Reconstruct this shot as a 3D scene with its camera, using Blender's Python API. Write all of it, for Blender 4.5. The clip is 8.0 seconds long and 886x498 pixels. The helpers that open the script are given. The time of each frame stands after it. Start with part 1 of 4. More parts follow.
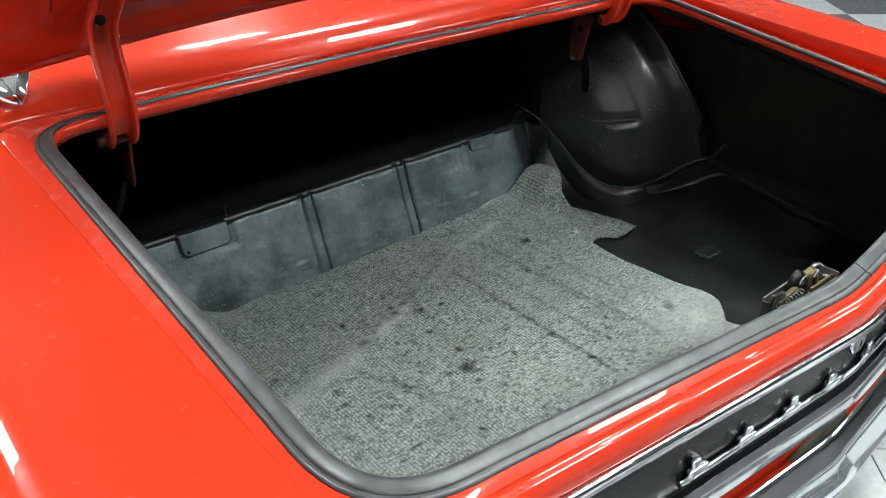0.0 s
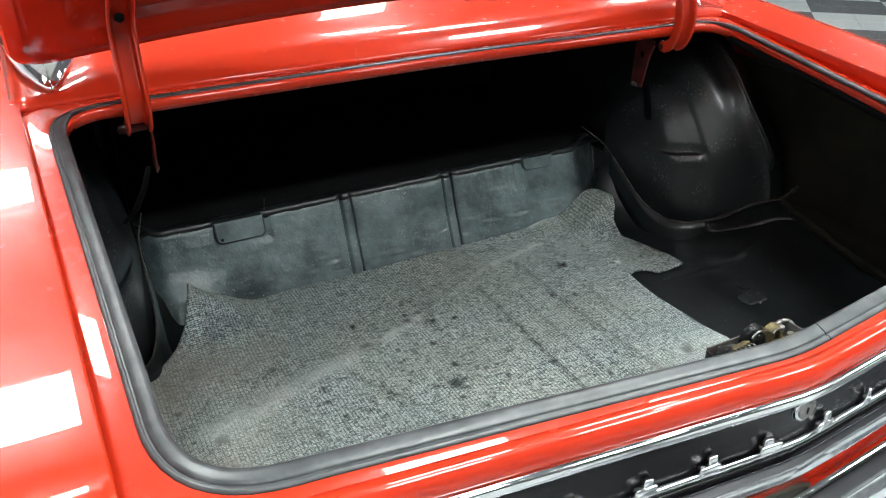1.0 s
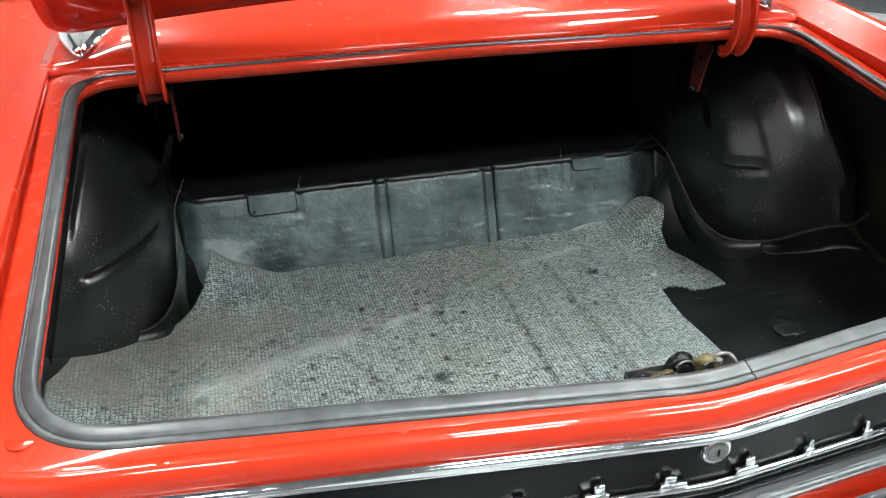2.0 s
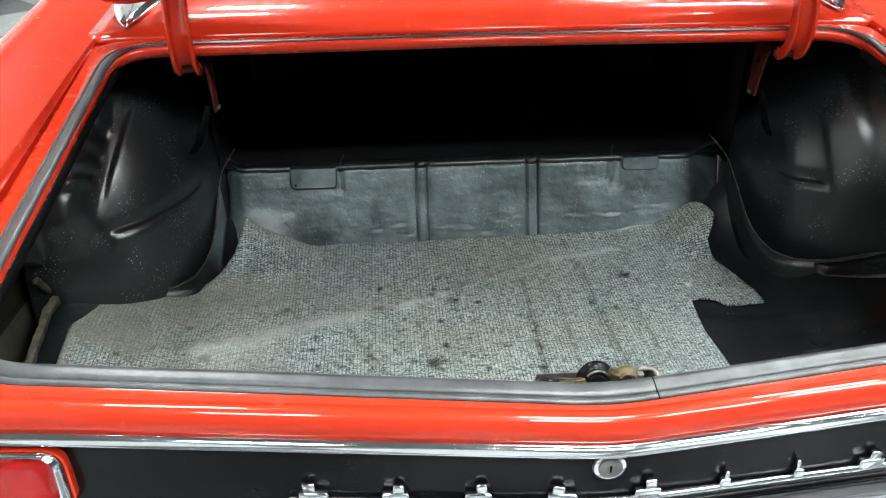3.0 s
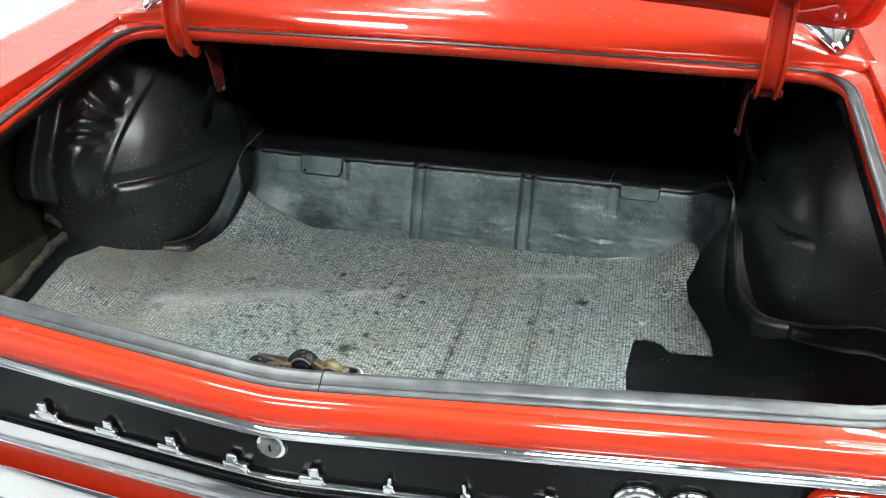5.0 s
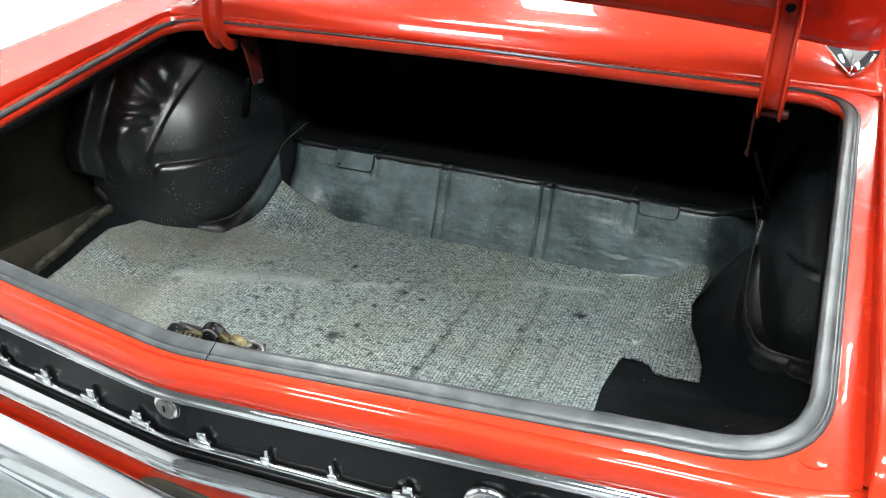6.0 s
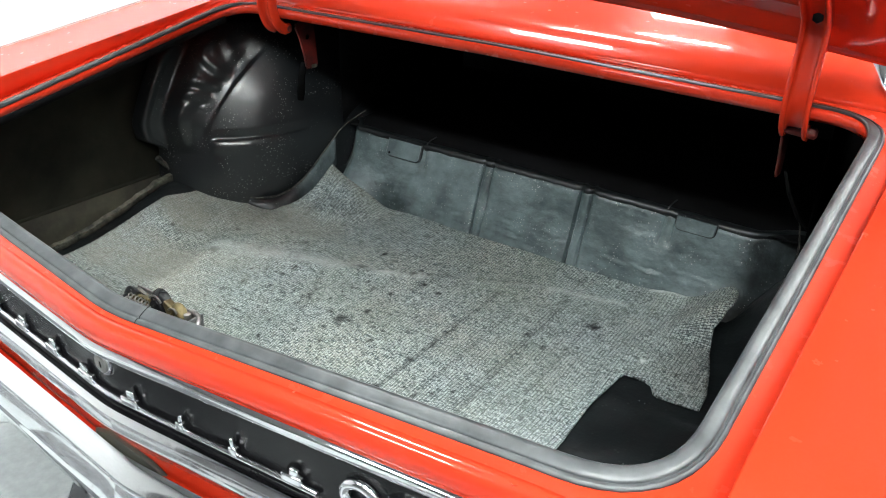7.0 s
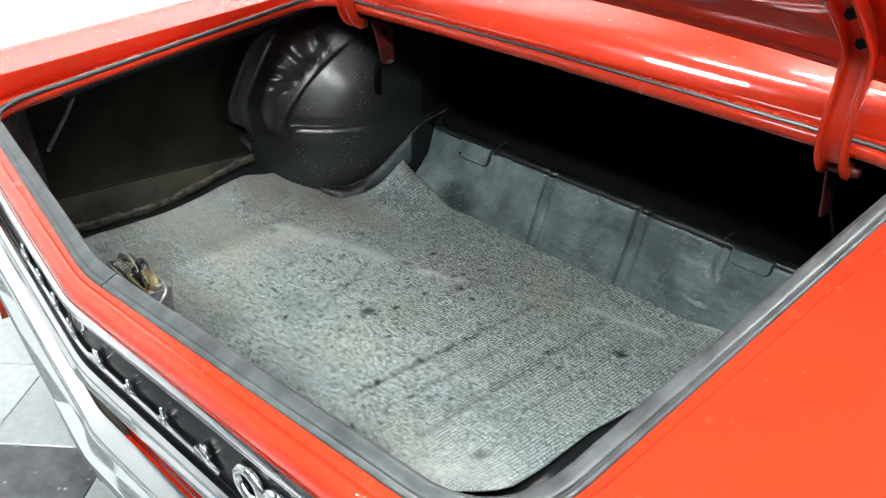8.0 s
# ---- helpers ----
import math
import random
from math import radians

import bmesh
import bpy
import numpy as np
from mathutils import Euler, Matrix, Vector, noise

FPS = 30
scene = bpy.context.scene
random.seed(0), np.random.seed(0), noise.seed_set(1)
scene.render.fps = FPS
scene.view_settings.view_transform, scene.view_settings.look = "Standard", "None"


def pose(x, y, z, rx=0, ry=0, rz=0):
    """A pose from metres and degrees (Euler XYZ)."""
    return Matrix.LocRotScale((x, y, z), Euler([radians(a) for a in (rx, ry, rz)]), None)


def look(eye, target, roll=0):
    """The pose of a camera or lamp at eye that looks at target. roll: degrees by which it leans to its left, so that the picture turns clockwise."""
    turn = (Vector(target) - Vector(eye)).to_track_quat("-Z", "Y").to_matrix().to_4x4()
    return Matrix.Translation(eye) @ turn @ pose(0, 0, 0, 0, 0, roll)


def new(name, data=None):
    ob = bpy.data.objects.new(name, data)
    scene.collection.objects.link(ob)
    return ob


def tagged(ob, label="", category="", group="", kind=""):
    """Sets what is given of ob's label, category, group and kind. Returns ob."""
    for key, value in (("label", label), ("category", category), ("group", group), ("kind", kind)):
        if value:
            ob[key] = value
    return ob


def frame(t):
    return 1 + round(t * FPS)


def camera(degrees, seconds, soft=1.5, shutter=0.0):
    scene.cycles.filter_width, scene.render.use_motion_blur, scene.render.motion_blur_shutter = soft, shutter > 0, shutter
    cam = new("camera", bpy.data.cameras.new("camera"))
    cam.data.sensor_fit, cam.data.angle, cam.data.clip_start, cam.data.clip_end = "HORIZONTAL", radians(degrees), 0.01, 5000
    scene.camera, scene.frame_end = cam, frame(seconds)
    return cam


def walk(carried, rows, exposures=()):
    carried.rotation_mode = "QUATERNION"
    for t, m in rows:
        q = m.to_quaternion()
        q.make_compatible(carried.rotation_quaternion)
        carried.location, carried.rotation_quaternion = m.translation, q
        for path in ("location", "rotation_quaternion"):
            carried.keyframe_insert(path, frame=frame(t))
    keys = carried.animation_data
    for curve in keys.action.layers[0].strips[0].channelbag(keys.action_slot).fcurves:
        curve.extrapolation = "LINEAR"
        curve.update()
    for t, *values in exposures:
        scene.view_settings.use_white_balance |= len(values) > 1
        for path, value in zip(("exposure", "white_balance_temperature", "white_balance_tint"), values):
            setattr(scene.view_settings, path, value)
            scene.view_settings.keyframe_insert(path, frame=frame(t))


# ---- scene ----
cam = camera(58.2, 8.0, 1.1)

PATH = [
    (0, (-0.932, -0.304, 1.322), (0.183, 1.049, 0.36), -1.1),
    (0.5, (-0.824, -0.392, 1.322), (0.142, 1.082, 0.375), -0.8),
    (1, (-0.715, -0.459, 1.323), (0.103, 1.112, 0.395), -0.5),
    (1.5, (-0.586, -0.51, 1.321), (0.06, 1.14, 0.392), -0.4),
    (2, (-0.459, -0.548, 1.319), (0.017, 1.148, 0.372), -0.2),
    (2.2, (-0.408, -0.566, 1.317), (-0.021, 1.145, 0.355), -0.4),
    (3.5, (-0.085, -0.596, 1.322), (-0.073, 1.151, 0.348), 0.1),
    (4, (0.065, -0.6, 1.327), (-0.058, 1.145, 0.357), 0.2),
    (4.5, (0.201, -0.61, 1.33), (-0.061, 1.124, 0.367), 0.3),
    (6, (0.593, -0.548, 1.329), (-0.113, 1.07, 0.389), 0.5),
    (6.5, (0.703, -0.498, 1.329), (-0.15, 1.048, 0.39), 0.7),
    (7, (0.804, -0.423, 1.327), (-0.192, 1.025, 0.374), 0.9),
    (7.5, (0.899, -0.337, 1.327), (-0.244, 0.996, 0.371), 1.1),
    (8, (0.982, -0.245, 1.327), (-0.308, 0.948, 0.371), 1.4),
]
walk(cam, [(t, look(eye, target, roll)) for t, eye, target, roll in PATH],
     [(0, -0.42), (1, -0.31), (2, -0.14), (3.5, -0.06), (6, -0.05), (8, 0.0)])

# ---------- world and light ----------
world = bpy.data.worlds.new("hall_air")
world.use_nodes = True
world.node_tree.nodes["Background"].inputs[0].default_value = (0.8, 0.85, 0.9, 1)
world.node_tree.nodes["Background"].inputs[1].default_value = 0.3
scene.world = world
LAMP_POWER = 92.0


# ---------- materials ----------
def shader(name):
    m = bpy.data.materials.new(name)
    m.use_nodes = True
    nt = m.node_tree
    return m, nt, nt.nodes["Principled BSDF"]


def node(nt, kind, **values):
    n = nt.nodes.new(kind)
    for k, v in values.items():
        if k in n.inputs:
            n.inputs[k].default_value = v
    return n


def ramp(nt, source, stops):
    r = nt.nodes.new("ShaderNodeValToRGB")
    while len(r.color_ramp.elements) < len(stops):
        r.color_ramp.elements.new(0.5)
    for e, (p, c) in zip(r.color_ramp.elements, stops):
        e.position = p
        e.color = (c, c, c, 1) if isinstance(c, (int, float)) else (*c, 1)
    nt.links.new(source, r.inputs[0])
    return r.outputs[0]


def mix(nt, factor, a, b):
    m = nt.nodes.new("ShaderNodeMix")
    m.data_type = "RGBA"
    for sock, v in ((m.inputs[0], factor), (m.inputs[6], a), (m.inputs[7], b)):
        if isinstance(v, bpy.types.NodeSocket):
            nt.links.new(v, sock)
        elif isinstance(v, (int, float)):
            sock.default_value = v
        else:
            sock.default_value = (*v, 1)
    return m.outputs[2]


def coords(nt, scale=(1, 1, 1)):
    c = nt.nodes.new("ShaderNodeTexCoord")
    mp = nt.nodes.new("ShaderNodeMapping")
    mp.inputs["Scale"].default_value = scale
    nt.links.new(c.outputs["Object"], mp.inputs[0])
    return mp.outputs[0]


def noise_tex(nt, scale, detail=3.0, rough=0.5, vec=None):
    n = node(nt, "ShaderNodeTexNoise", Scale=scale, Detail=detail, Roughness=rough)
    nt.links.new(vec if vec else coords(nt), n.inputs["Vector"])
    return n.outputs[0]


def bump(nt, bsdf, height, strength, distance, chain=None):
    b = node(nt, "ShaderNodeBump", Strength=strength, Distance=distance)
    nt.links.new(height, b.inputs["Height"])
    if chain:
        nt.links.new(chain, b.inputs["Normal"])
    nt.links.new(b.outputs[0], bsdf.inputs["Normal"])
    return b.outputs[0]


def paint(name, colour, rough=0.22, wave=9.0, depth=0.10):
    m, nt, b = shader(name)
    big = noise_tex(nt, 3.0, 3)
    nt.links.new(mix(nt, ramp(nt, big, ((0.35, 0.0), (0.7, 1.0))), [c * 0.93 for c in colour], colour), b.inputs["Base Color"])
    nt.links.new(ramp(nt, noise_tex(nt, 40, 4), ((0.3, rough * 0.8), (0.75, rough * 1.3))), b.inputs["Roughness"])
    b.inputs["Coat Weight"].default_value = 0.9
    b.inputs["Coat Roughness"].default_value = 0.02
    b.inputs["Specular IOR Level"].default_value = 0.12
    peel = bump(nt, b, noise_tex(nt, 260, 2), 0.12, 0.0006)
    bump(nt, b, noise_tex(nt, wave, 2), depth, 0.036 / wave, peel)
    return m


def chrome(name, colour=(0.82, 0.82, 0.84), rough=0.06, wobble=0.15):
    m, nt, b = shader(name)
    b.inputs["Base Color"].default_value = (*colour, 1)
    b.inputs["Metallic"].default_value = 1
    nt.links.new(ramp(nt, noise_tex(nt, 60, 4), ((0.4, rough * 0.7), (0.75, rough * 2.2))), b.inputs["Roughness"])
    bump(nt, b, noise_tex(nt, 14, 2), wobble, 0.002)
    return m


def rubber(name):
    m, nt, b = shader(name)
    grey = mix(nt, ramp(nt, noise_tex(nt, 30, 5), ((0.3, 0.0), (0.75, 1.0))), (0.030, 0.034, 0.037), (0.088, 0.095, 0.100))
    # shade along the front run, mixed in as black
    front_shade = nt.nodes.new("ShaderNodeAttribute")
    front_shade.attribute_name = "front_shade"
    nt.links.new(mix(nt, front_shade.outputs["Fac"], grey, (0.010, 0.010, 0.011)), b.inputs["Base Color"])
    b.inputs["Roughness"].default_value = 0.33
    bump(nt, b, noise_tex(nt, 120, 3), 0.25, 0.001)
    return m


def undercoat(name, dark, light, rough, specks=0.5, relief=0.5, blotch=5.0, shine=0.5, cell=70.0, blacken="", wet=0.0):
    """Sprayed black coat, dusty, with runs and tiny light specks; a named attribute mixes it towards black."""
    m, nt, b = shader(name)
    blot = ramp(nt, noise_tex(nt, blotch, 5, 0.6), ((0.38, 0.0), (0.68, 1.0)))
    base = mix(nt, blot, dark, light)
    if blacken:
        at = nt.nodes.new("ShaderNodeAttribute")
        at.attribute_name = blacken
        edge = nt.nodes.new("ShaderNodeMath")
        edge.operation = "MULTIPLY_ADD"
        nt.links.new(noise_tex(nt, 16, 5, 0.65), edge.inputs[0])
        edge.inputs[1].default_value = 0.7
        nt.links.new(at.outputs["Fac"], edge.inputs[2])
        base = mix(nt, ramp(nt, edge.outputs[0], ((0.42, 0.0), (1.05, 1.0))), base, (0.006, 0.008, 0.009))
    v = node(nt, "ShaderNodeTexVoronoi", Scale=cell)
    nt.links.new(coords(nt), v.inputs["Vector"])
    dot = ramp(nt, v.outputs["Distance"], ((0.10, 1.0), (0.21, 0.0)))
    gate = ramp(nt, noise_tex(nt, 15, 3), ((0.47, 0.0), (0.64, specks)))
    f = nt.nodes.new("ShaderNodeMath")
    f.operation = "MULTIPLY"
    nt.links.new(dot, f.inputs[0])
    nt.links.new(gate, f.inputs[1])
    nt.links.new(mix(nt, f.outputs[0], base, (0.46, 0.46, 0.44)), b.inputs["Base Color"])
    nt.links.new(ramp(nt, noise_tex(nt, 18, 4), ((0.3, rough * 0.92), (0.75, rough * 1.15))), b.inputs["Roughness"])
    b.inputs["Specular IOR Level"].default_value = shine
    b.inputs["Coat Weight"].default_value = wet
    b.inputs["Coat Roughness"].default_value = 0.2
    fine = bump(nt, b, noise_tex(nt, 180, 3), relief * 0.5, 0.0015)
    bump(nt, b, noise_tex(nt, 26, 4), relief, 0.004, fine)
    return m


def carpet_mat(name):
    m, nt, b = shader(name)
    def weave(scale, axis, distort):
        w = node(nt, "ShaderNodeTexWave", Scale=scale, Distortion=distort, Detail=2.0)
        w.inputs["Detail Scale"].default_value = 1.6
        w.wave_type, w.bands_direction = "BANDS", axis
        nt.links.new(coords(nt), w.inputs["Vector"])
        return w.outputs[1]
    rows_ = weave(92.0, "Y", 0.9)
    columns_ = weave(46.0, "X", 0.8)
    warp = noise_tex(nt, 1.0, 2, 0.7, coords(nt, (120, 430, 300)))
    weft = noise_tex(nt, 1.0, 2, 0.7, coords(nt, (560, 210, 300)))
    big = noise_tex(nt, 5.0, 5, 0.6)
    patch = noise_tex(nt, 24.0, 4, 0.65)
    tint = noise_tex(nt, 3.2, 3, 0.6)
    light = mix(nt, ramp(nt, tint, ((0.40, 0.0), (0.62, 1.0))), (0.420, 0.488, 0.492), (0.460, 0.492, 0.452))
    tuft = node(nt, "ShaderNodeTexVoronoi", Scale=1.0, Randomness=0.22)
    nt.links.new(coords(nt, (125, 330, 250)), tuft.inputs["Vector"])
    split = nt.nodes.new("ShaderNodeSeparateColor")
    nt.links.new(tuft.outputs["Color"], split.inputs[0])
    a = mix(nt, ramp(nt, split.outputs[0], ((0.0, 0.0), (0.55, 1.0))), (0.105, 0.135, 0.138), light)
    a = mix(nt, ramp(nt, tuft.outputs["Distance"], ((0.45, 0.0), (0.80, 0.30))), a, (0.020, 0.028, 0.029))
    a = mix(nt, ramp(nt, warp, ((0.38, 0.45), (0.49, 0.0))), a, (0.030, 0.044, 0.045))
    a = mix(nt, ramp(nt, rows_, ((0.08, 0.88), (0.36, 0.0))), a, (0.020, 0.026, 0.028))
    a = mix(nt, ramp(nt, columns_, ((0.05, 0.68), (0.22, 0.0))), a, (0.020, 0.026, 0.028))
    c = mix(nt, ramp(nt, weft, ((0.54, 0.0), (0.62, 0.35))), a, (0.060, 0.080, 0.078))
    c = mix(nt, ramp(nt, patch, ((0.50, 0.0), (0.70, 0.30))), c, (0.06, 0.072, 0.074))
    fleck = noise_tex(nt, 330.0, 1, 0.5)
    c = mix(nt, ramp(nt, fleck, ((0.59, 0.0), (0.66, 0.46))), c, (0.68, 0.76, 0.74))
    c = mix(nt, ramp(nt, fleck, ((0.34, 0.50), (0.41, 0.0))), c, (0.015, 0.018, 0.02))
    d = mix(nt, ramp(nt, big, ((0.38, 0.0), (0.72, 0.30))), c, (0.17, 0.20, 0.165))
    line = node(nt, "ShaderNodeTexWave", Scale=6.0, Distortion=0.9, Detail=2.0)
    line.wave_type, line.bands_direction = "BANDS", "X"
    nt.links.new(coords(nt), line.inputs["Vector"])
    d = mix(nt, ramp(nt, line.outputs[1], ((0.0, 0.16), (0.03, 0.0))), d, (0.05, 0.055, 0.055))
    # the second attribute holds pale dust marks and a painted sheen
    for name_, colour in (("stain", (0.008, 0.010, 0.011)), ("dust_and_sheen", (0.49, 0.52, 0.505)), ("earth", (0.205, 0.198, 0.168))):
        at = nt.nodes.new("ShaderNodeAttribute")
        at.attribute_name = name_
        br = nt.nodes.new("ShaderNodeMath")
        br.operation = "MULTIPLY"
        nt.links.new(at.outputs["Fac"], br.inputs[0])
        nt.links.new(ramp(nt, noise_tex(nt, 90, 4), ((0.25, 0.6), (0.55, 1.0))), br.inputs[1])
        d = mix(nt, br.outputs[0], d, colour)
    nt.links.new(d, b.inputs["Base Color"])
    b.inputs["Roughness"].default_value = 0.95
    b.inputs["Specular IOR Level"].default_value = 0.15
    f0 = bump(nt, b, rows_, 0.15, 0.0012)
    f1 = bump(nt, b, warp, 0.18, 0.002, f0)
    bump(nt, b, weft, 0.15, 0.002, f1)
    return m


def plain(name, dark, light, rough=0.5, metal=0.0, scale=12.0, relief=0.15, shine=0.5):
    m, nt, b = shader(name)
    nt.links.new(mix(nt, ramp(nt, noise_tex(nt, scale, 5, 0.6), ((0.35, 0.0), (0.68, 1.0))), dark, light), b.inputs["Base Color"])
    b.inputs["Roughness"].default_value = rough
    b.inputs["Metallic"].default_value = metal
    b.inputs["Specular IOR Level"].default_value = shine
    bump(nt, b, noise_tex(nt, scale * 6, 3), relief, 0.002)
    return m


def glow(name, strength):
    m, nt, b = shader(name)
    b.inputs["Base Color"].default_value = (0.9, 0.9, 0.9, 1)
    b.inputs["Emission Color"].default_value = (0.94, 1.0, 0.975, 1)
    b.inputs["Emission Strength"].default_value = strength
    return m


RED = paint("red_enamel", (0.56, 0.033, 0.0115))
RED_GUTTER = paint("wrinkled_red_enamel", (0.56, 0.033, 0.0115), 0.24, 55, 0.22)
CHROME = chrome("bright_chrome")
BUMPER_CHROME = chrome("bumper_chrome", (0.90, 0.91, 0.93), 0.05, 0.03)
RUBBER = rubber("weathered_rubber")
BLACK_PAINT = plain("satin_black_paint", (0.004, 0.004, 0.005), (0.007, 0.007, 0.008), 0.25, 0, 20, 0.1, 0.16)
COAT = undercoat("black_undercoat", (0.009, 0.0105, 0.012), (0.013, 0.0152, 0.0175), 0.36, 1.0, 0.30, 5.0, 0.6, 165.0, "", 0.6)
RISER_COAT = undercoat("dusty_undercoat", (0.060, 0.081, 0.086), (0.158, 0.200, 0.208), 0.36, 1.0, 0.8, 11.0, 0.5, 150.0, "blacken")
PAN_COAT = undercoat("floor_undercoat", (0.0035, 0.0048, 0.0055), (0.011, 0.0145, 0.016), 0.40, 0.06, 0.6, 6.0, 0.45, wet=0.3)
# near-black base that puts deep shade into the colour
SHADE_BLACK = plain("shade_black", (0.003, 0.003, 0.003), (0.006, 0.006, 0.007), 0.9, 0, 12, 0.3, 0.08)
OLIVE = plain("olive_primer", (0.009, 0.009, 0.007), (0.026, 0.025, 0.017), 0.7, 0, 7, 0.3, 0.2)
DIRTY = plain("dirty_primer", (0.012, 0.0115, 0.008), (0.060, 0.056, 0.036), 0.75, 0, 9, 0.4)
LIP = plain("dirty_lip", (0.016, 0.016, 0.013), (0.135, 0.128, 0.100), 0.7, 0, 34, 0.9)
SEAM = plain("seam_sealer", (0.010, 0.010, 0.009), (0.085, 0.080, 0.066), 0.6, 0, 70, 0.9)
DUSTY_STEEL = plain("dusty_grey_steel", (0.06, 0.06, 0.06), (0.24, 0.24, 0.235), 0.65, 0.1, 14, 0.3)
PATCH = plain("dusty_patch", (0.008, 0.010, 0.011), (0.026, 0.030, 0.031), 0.5, 0, 30, 0.4)
OVERSPRAY = plain("red_overspray", (0.030, 0.010, 0.010), (0.17, 0.014, 0.010), 0.5, 0, 22, 0.3)
CARPET = carpet_mat("heather_carpet")
BRASS = plain("yellow_zinc", (0.035, 0.027, 0.013), (0.16, 0.125, 0.055), 0.52, 0.55, 40, 0.4)
STEEL = plain("worn_steel", (0.10, 0.095, 0.09), (0.32, 0.31, 0.30), 0.45, 0.85, 50, 0.3)
LENS = plain("red_lens", (0.45, 0.006, 0.006), (0.55, 0.010, 0.010), 0.08, 0, 30, 0.02)
GLASS, _nt, _b = shader("tinted_glass")
_b.inputs["Base Color"].default_value = (0.25, 0.28, 0.28, 1)
_b.inputs["Transmission Weight"].default_value = 0.9
_b.inputs["Roughness"].default_value = 0.02
WALL_PAINT = plain("white_wall_paint", (0.80, 0.80, 0.80), (0.86, 0.86, 0.86), 0.6, 0, 3, 0.05)
CEIL_PAINT = plain("ceiling_paint", (0.20, 0.20, 0.20), (0.25, 0.25, 0.25), 0.8, 0, 3, 0.05)
GREY_WALL = plain("grey_wall_paint", (0.12, 0.12, 0.125), (0.15, 0.15, 0.155), 0.6, 0, 3, 0.05)
BASE_PAINT = plain("grey_base_paint", (0.34, 0.36, 0.38), (0.42, 0.44, 0.46), 0.5, 0, 6, 0.05)
TILE_LIGHT = plain("light_grey_tile", (0.30, 0.32, 0.33), (0.36, 0.38, 0.39), 0.22, 0, 40, 0.04)
TILE_DARK = undercoat("dark_grey_tile", (0.055, 0.058, 0.065), (0.105, 0.11, 0.12), 0.24, 0.9, 0.03, 14.0, 0.5, 34.0)
GROUT = plain("tile_joint", (0.22, 0.22, 0.22), (0.30, 0.30, 0.30), 0.8)
LAMP_WHITE = glow("lamp_diffuser", LAMP_POWER)


# ---------- mesh helpers ----------
def as_mesh(name, verts, faces, sharp=40, recalc=True):
    me = bpy.data.meshes.new(name)
    me.from_pydata([tuple(v) for v in verts], [], faces)
    me.update()
    if recalc:
        bm = bmesh.new()
        bm.from_mesh(me)
        bmesh.ops.recalc_face_normals(bm, faces=bm.faces)
        bm.to_mesh(me)
        bm.free()
    me.polygons.foreach_set("use_smooth", [True] * len(me.polygons))
    if sharp:
        me.set_sharp_from_angle(angle=radians(sharp))
    return me


def part(name, me, material, parent=None, label="", thick=0.0, offset=0.0):
    if isinstance(me, bmesh.types.BMesh):
        data = bpy.data.meshes.new(name)
        me.to_mesh(data)
        me.free()
        data.polygons.foreach_set("use_smooth", [True] * len(data.polygons))
        data.set_sharp_from_angle(angle=radians(40))
        me = data
    ob = new(name, me)
    me.materials.append(material)
    if parent:
        ob.parent = parent
    if label:
        tagged(ob, label)
    if thick:
        s = ob.modifiers.new("thickness", "SOLIDIFY")
        s.thickness, s.offset = thick, offset
    return ob


def lattice(rows, closed_u=False, closed_v=False):
    """Verts and faces of rows of points, all rows as long."""
    n, m = len(rows), len(rows[0])
    verts = [p for r in rows for p in r]
    faces = []
    for i in range(n if closed_v else n - 1):
        for j in range(m if closed_u else m - 1):
            a, b = i, (i + 1) % n
            c, d = j, (j + 1) % m
            faces.append((a * m + c, a * m + d, b * m + d, b * m + c))
    return verts, faces


def sheet(name, rows, material, parent=None, label="", closed_u=False, closed_v=False, thick=0.0, offset=0.0, sharp=40):
    return part(name, as_mesh(name, *lattice(rows, closed_u, closed_v), sharp=sharp), material, parent, label, thick, offset)


def tube_mesh(name, path, radius, sides=10, flat=1.0):
    """A bent rod through the points of path; flat squashes it along its second axis."""
    path = [Vector(p) for p in path]
    rows, side = [], None
    for i, p in enumerate(path):
        d = (path[min(i + 1, len(path) - 1)] - path[max(i - 1, 0)]).normalized()
        if side is None:
            side = d.cross(Vector((0.13, 0.2, 1))).normalized()
        side = (side - d * side.dot(d)).normalized()
        up = d.cross(side)
        r = radius[i] if isinstance(radius, (list, tuple)) else radius
        rows.append([p + side * (math.cos(a) * r) + up * (math.sin(a) * r * flat) for a in (2 * math.pi * k / sides for k in range(sides))])
    verts, faces = lattice(rows, closed_u=True)
    n = len(rows)
    faces.append(tuple(range(sides)))
    faces.append(tuple((n - 1) * sides + k for k in range(sides)))
    return as_mesh(name, verts, faces, 50)


def block(size, at=(0, 0, 0), bevel=0.002, turn=None, segments=2):
    bm = bmesh.new()
    bmesh.ops.create_cube(bm, size=1)
    bmesh.ops.scale(bm, vec=size, verts=bm.verts)
    if bevel:
        bmesh.ops.bevel(bm, geom=bm.edges[:], offset=bevel, segments=segments, affect="EDGES", profile=0.6)
    m = Matrix.Translation(at) @ (turn.to_4x4() if turn else Matrix())
    bmesh.ops.transform(bm, matrix=m, verts=bm.verts)
    return bm


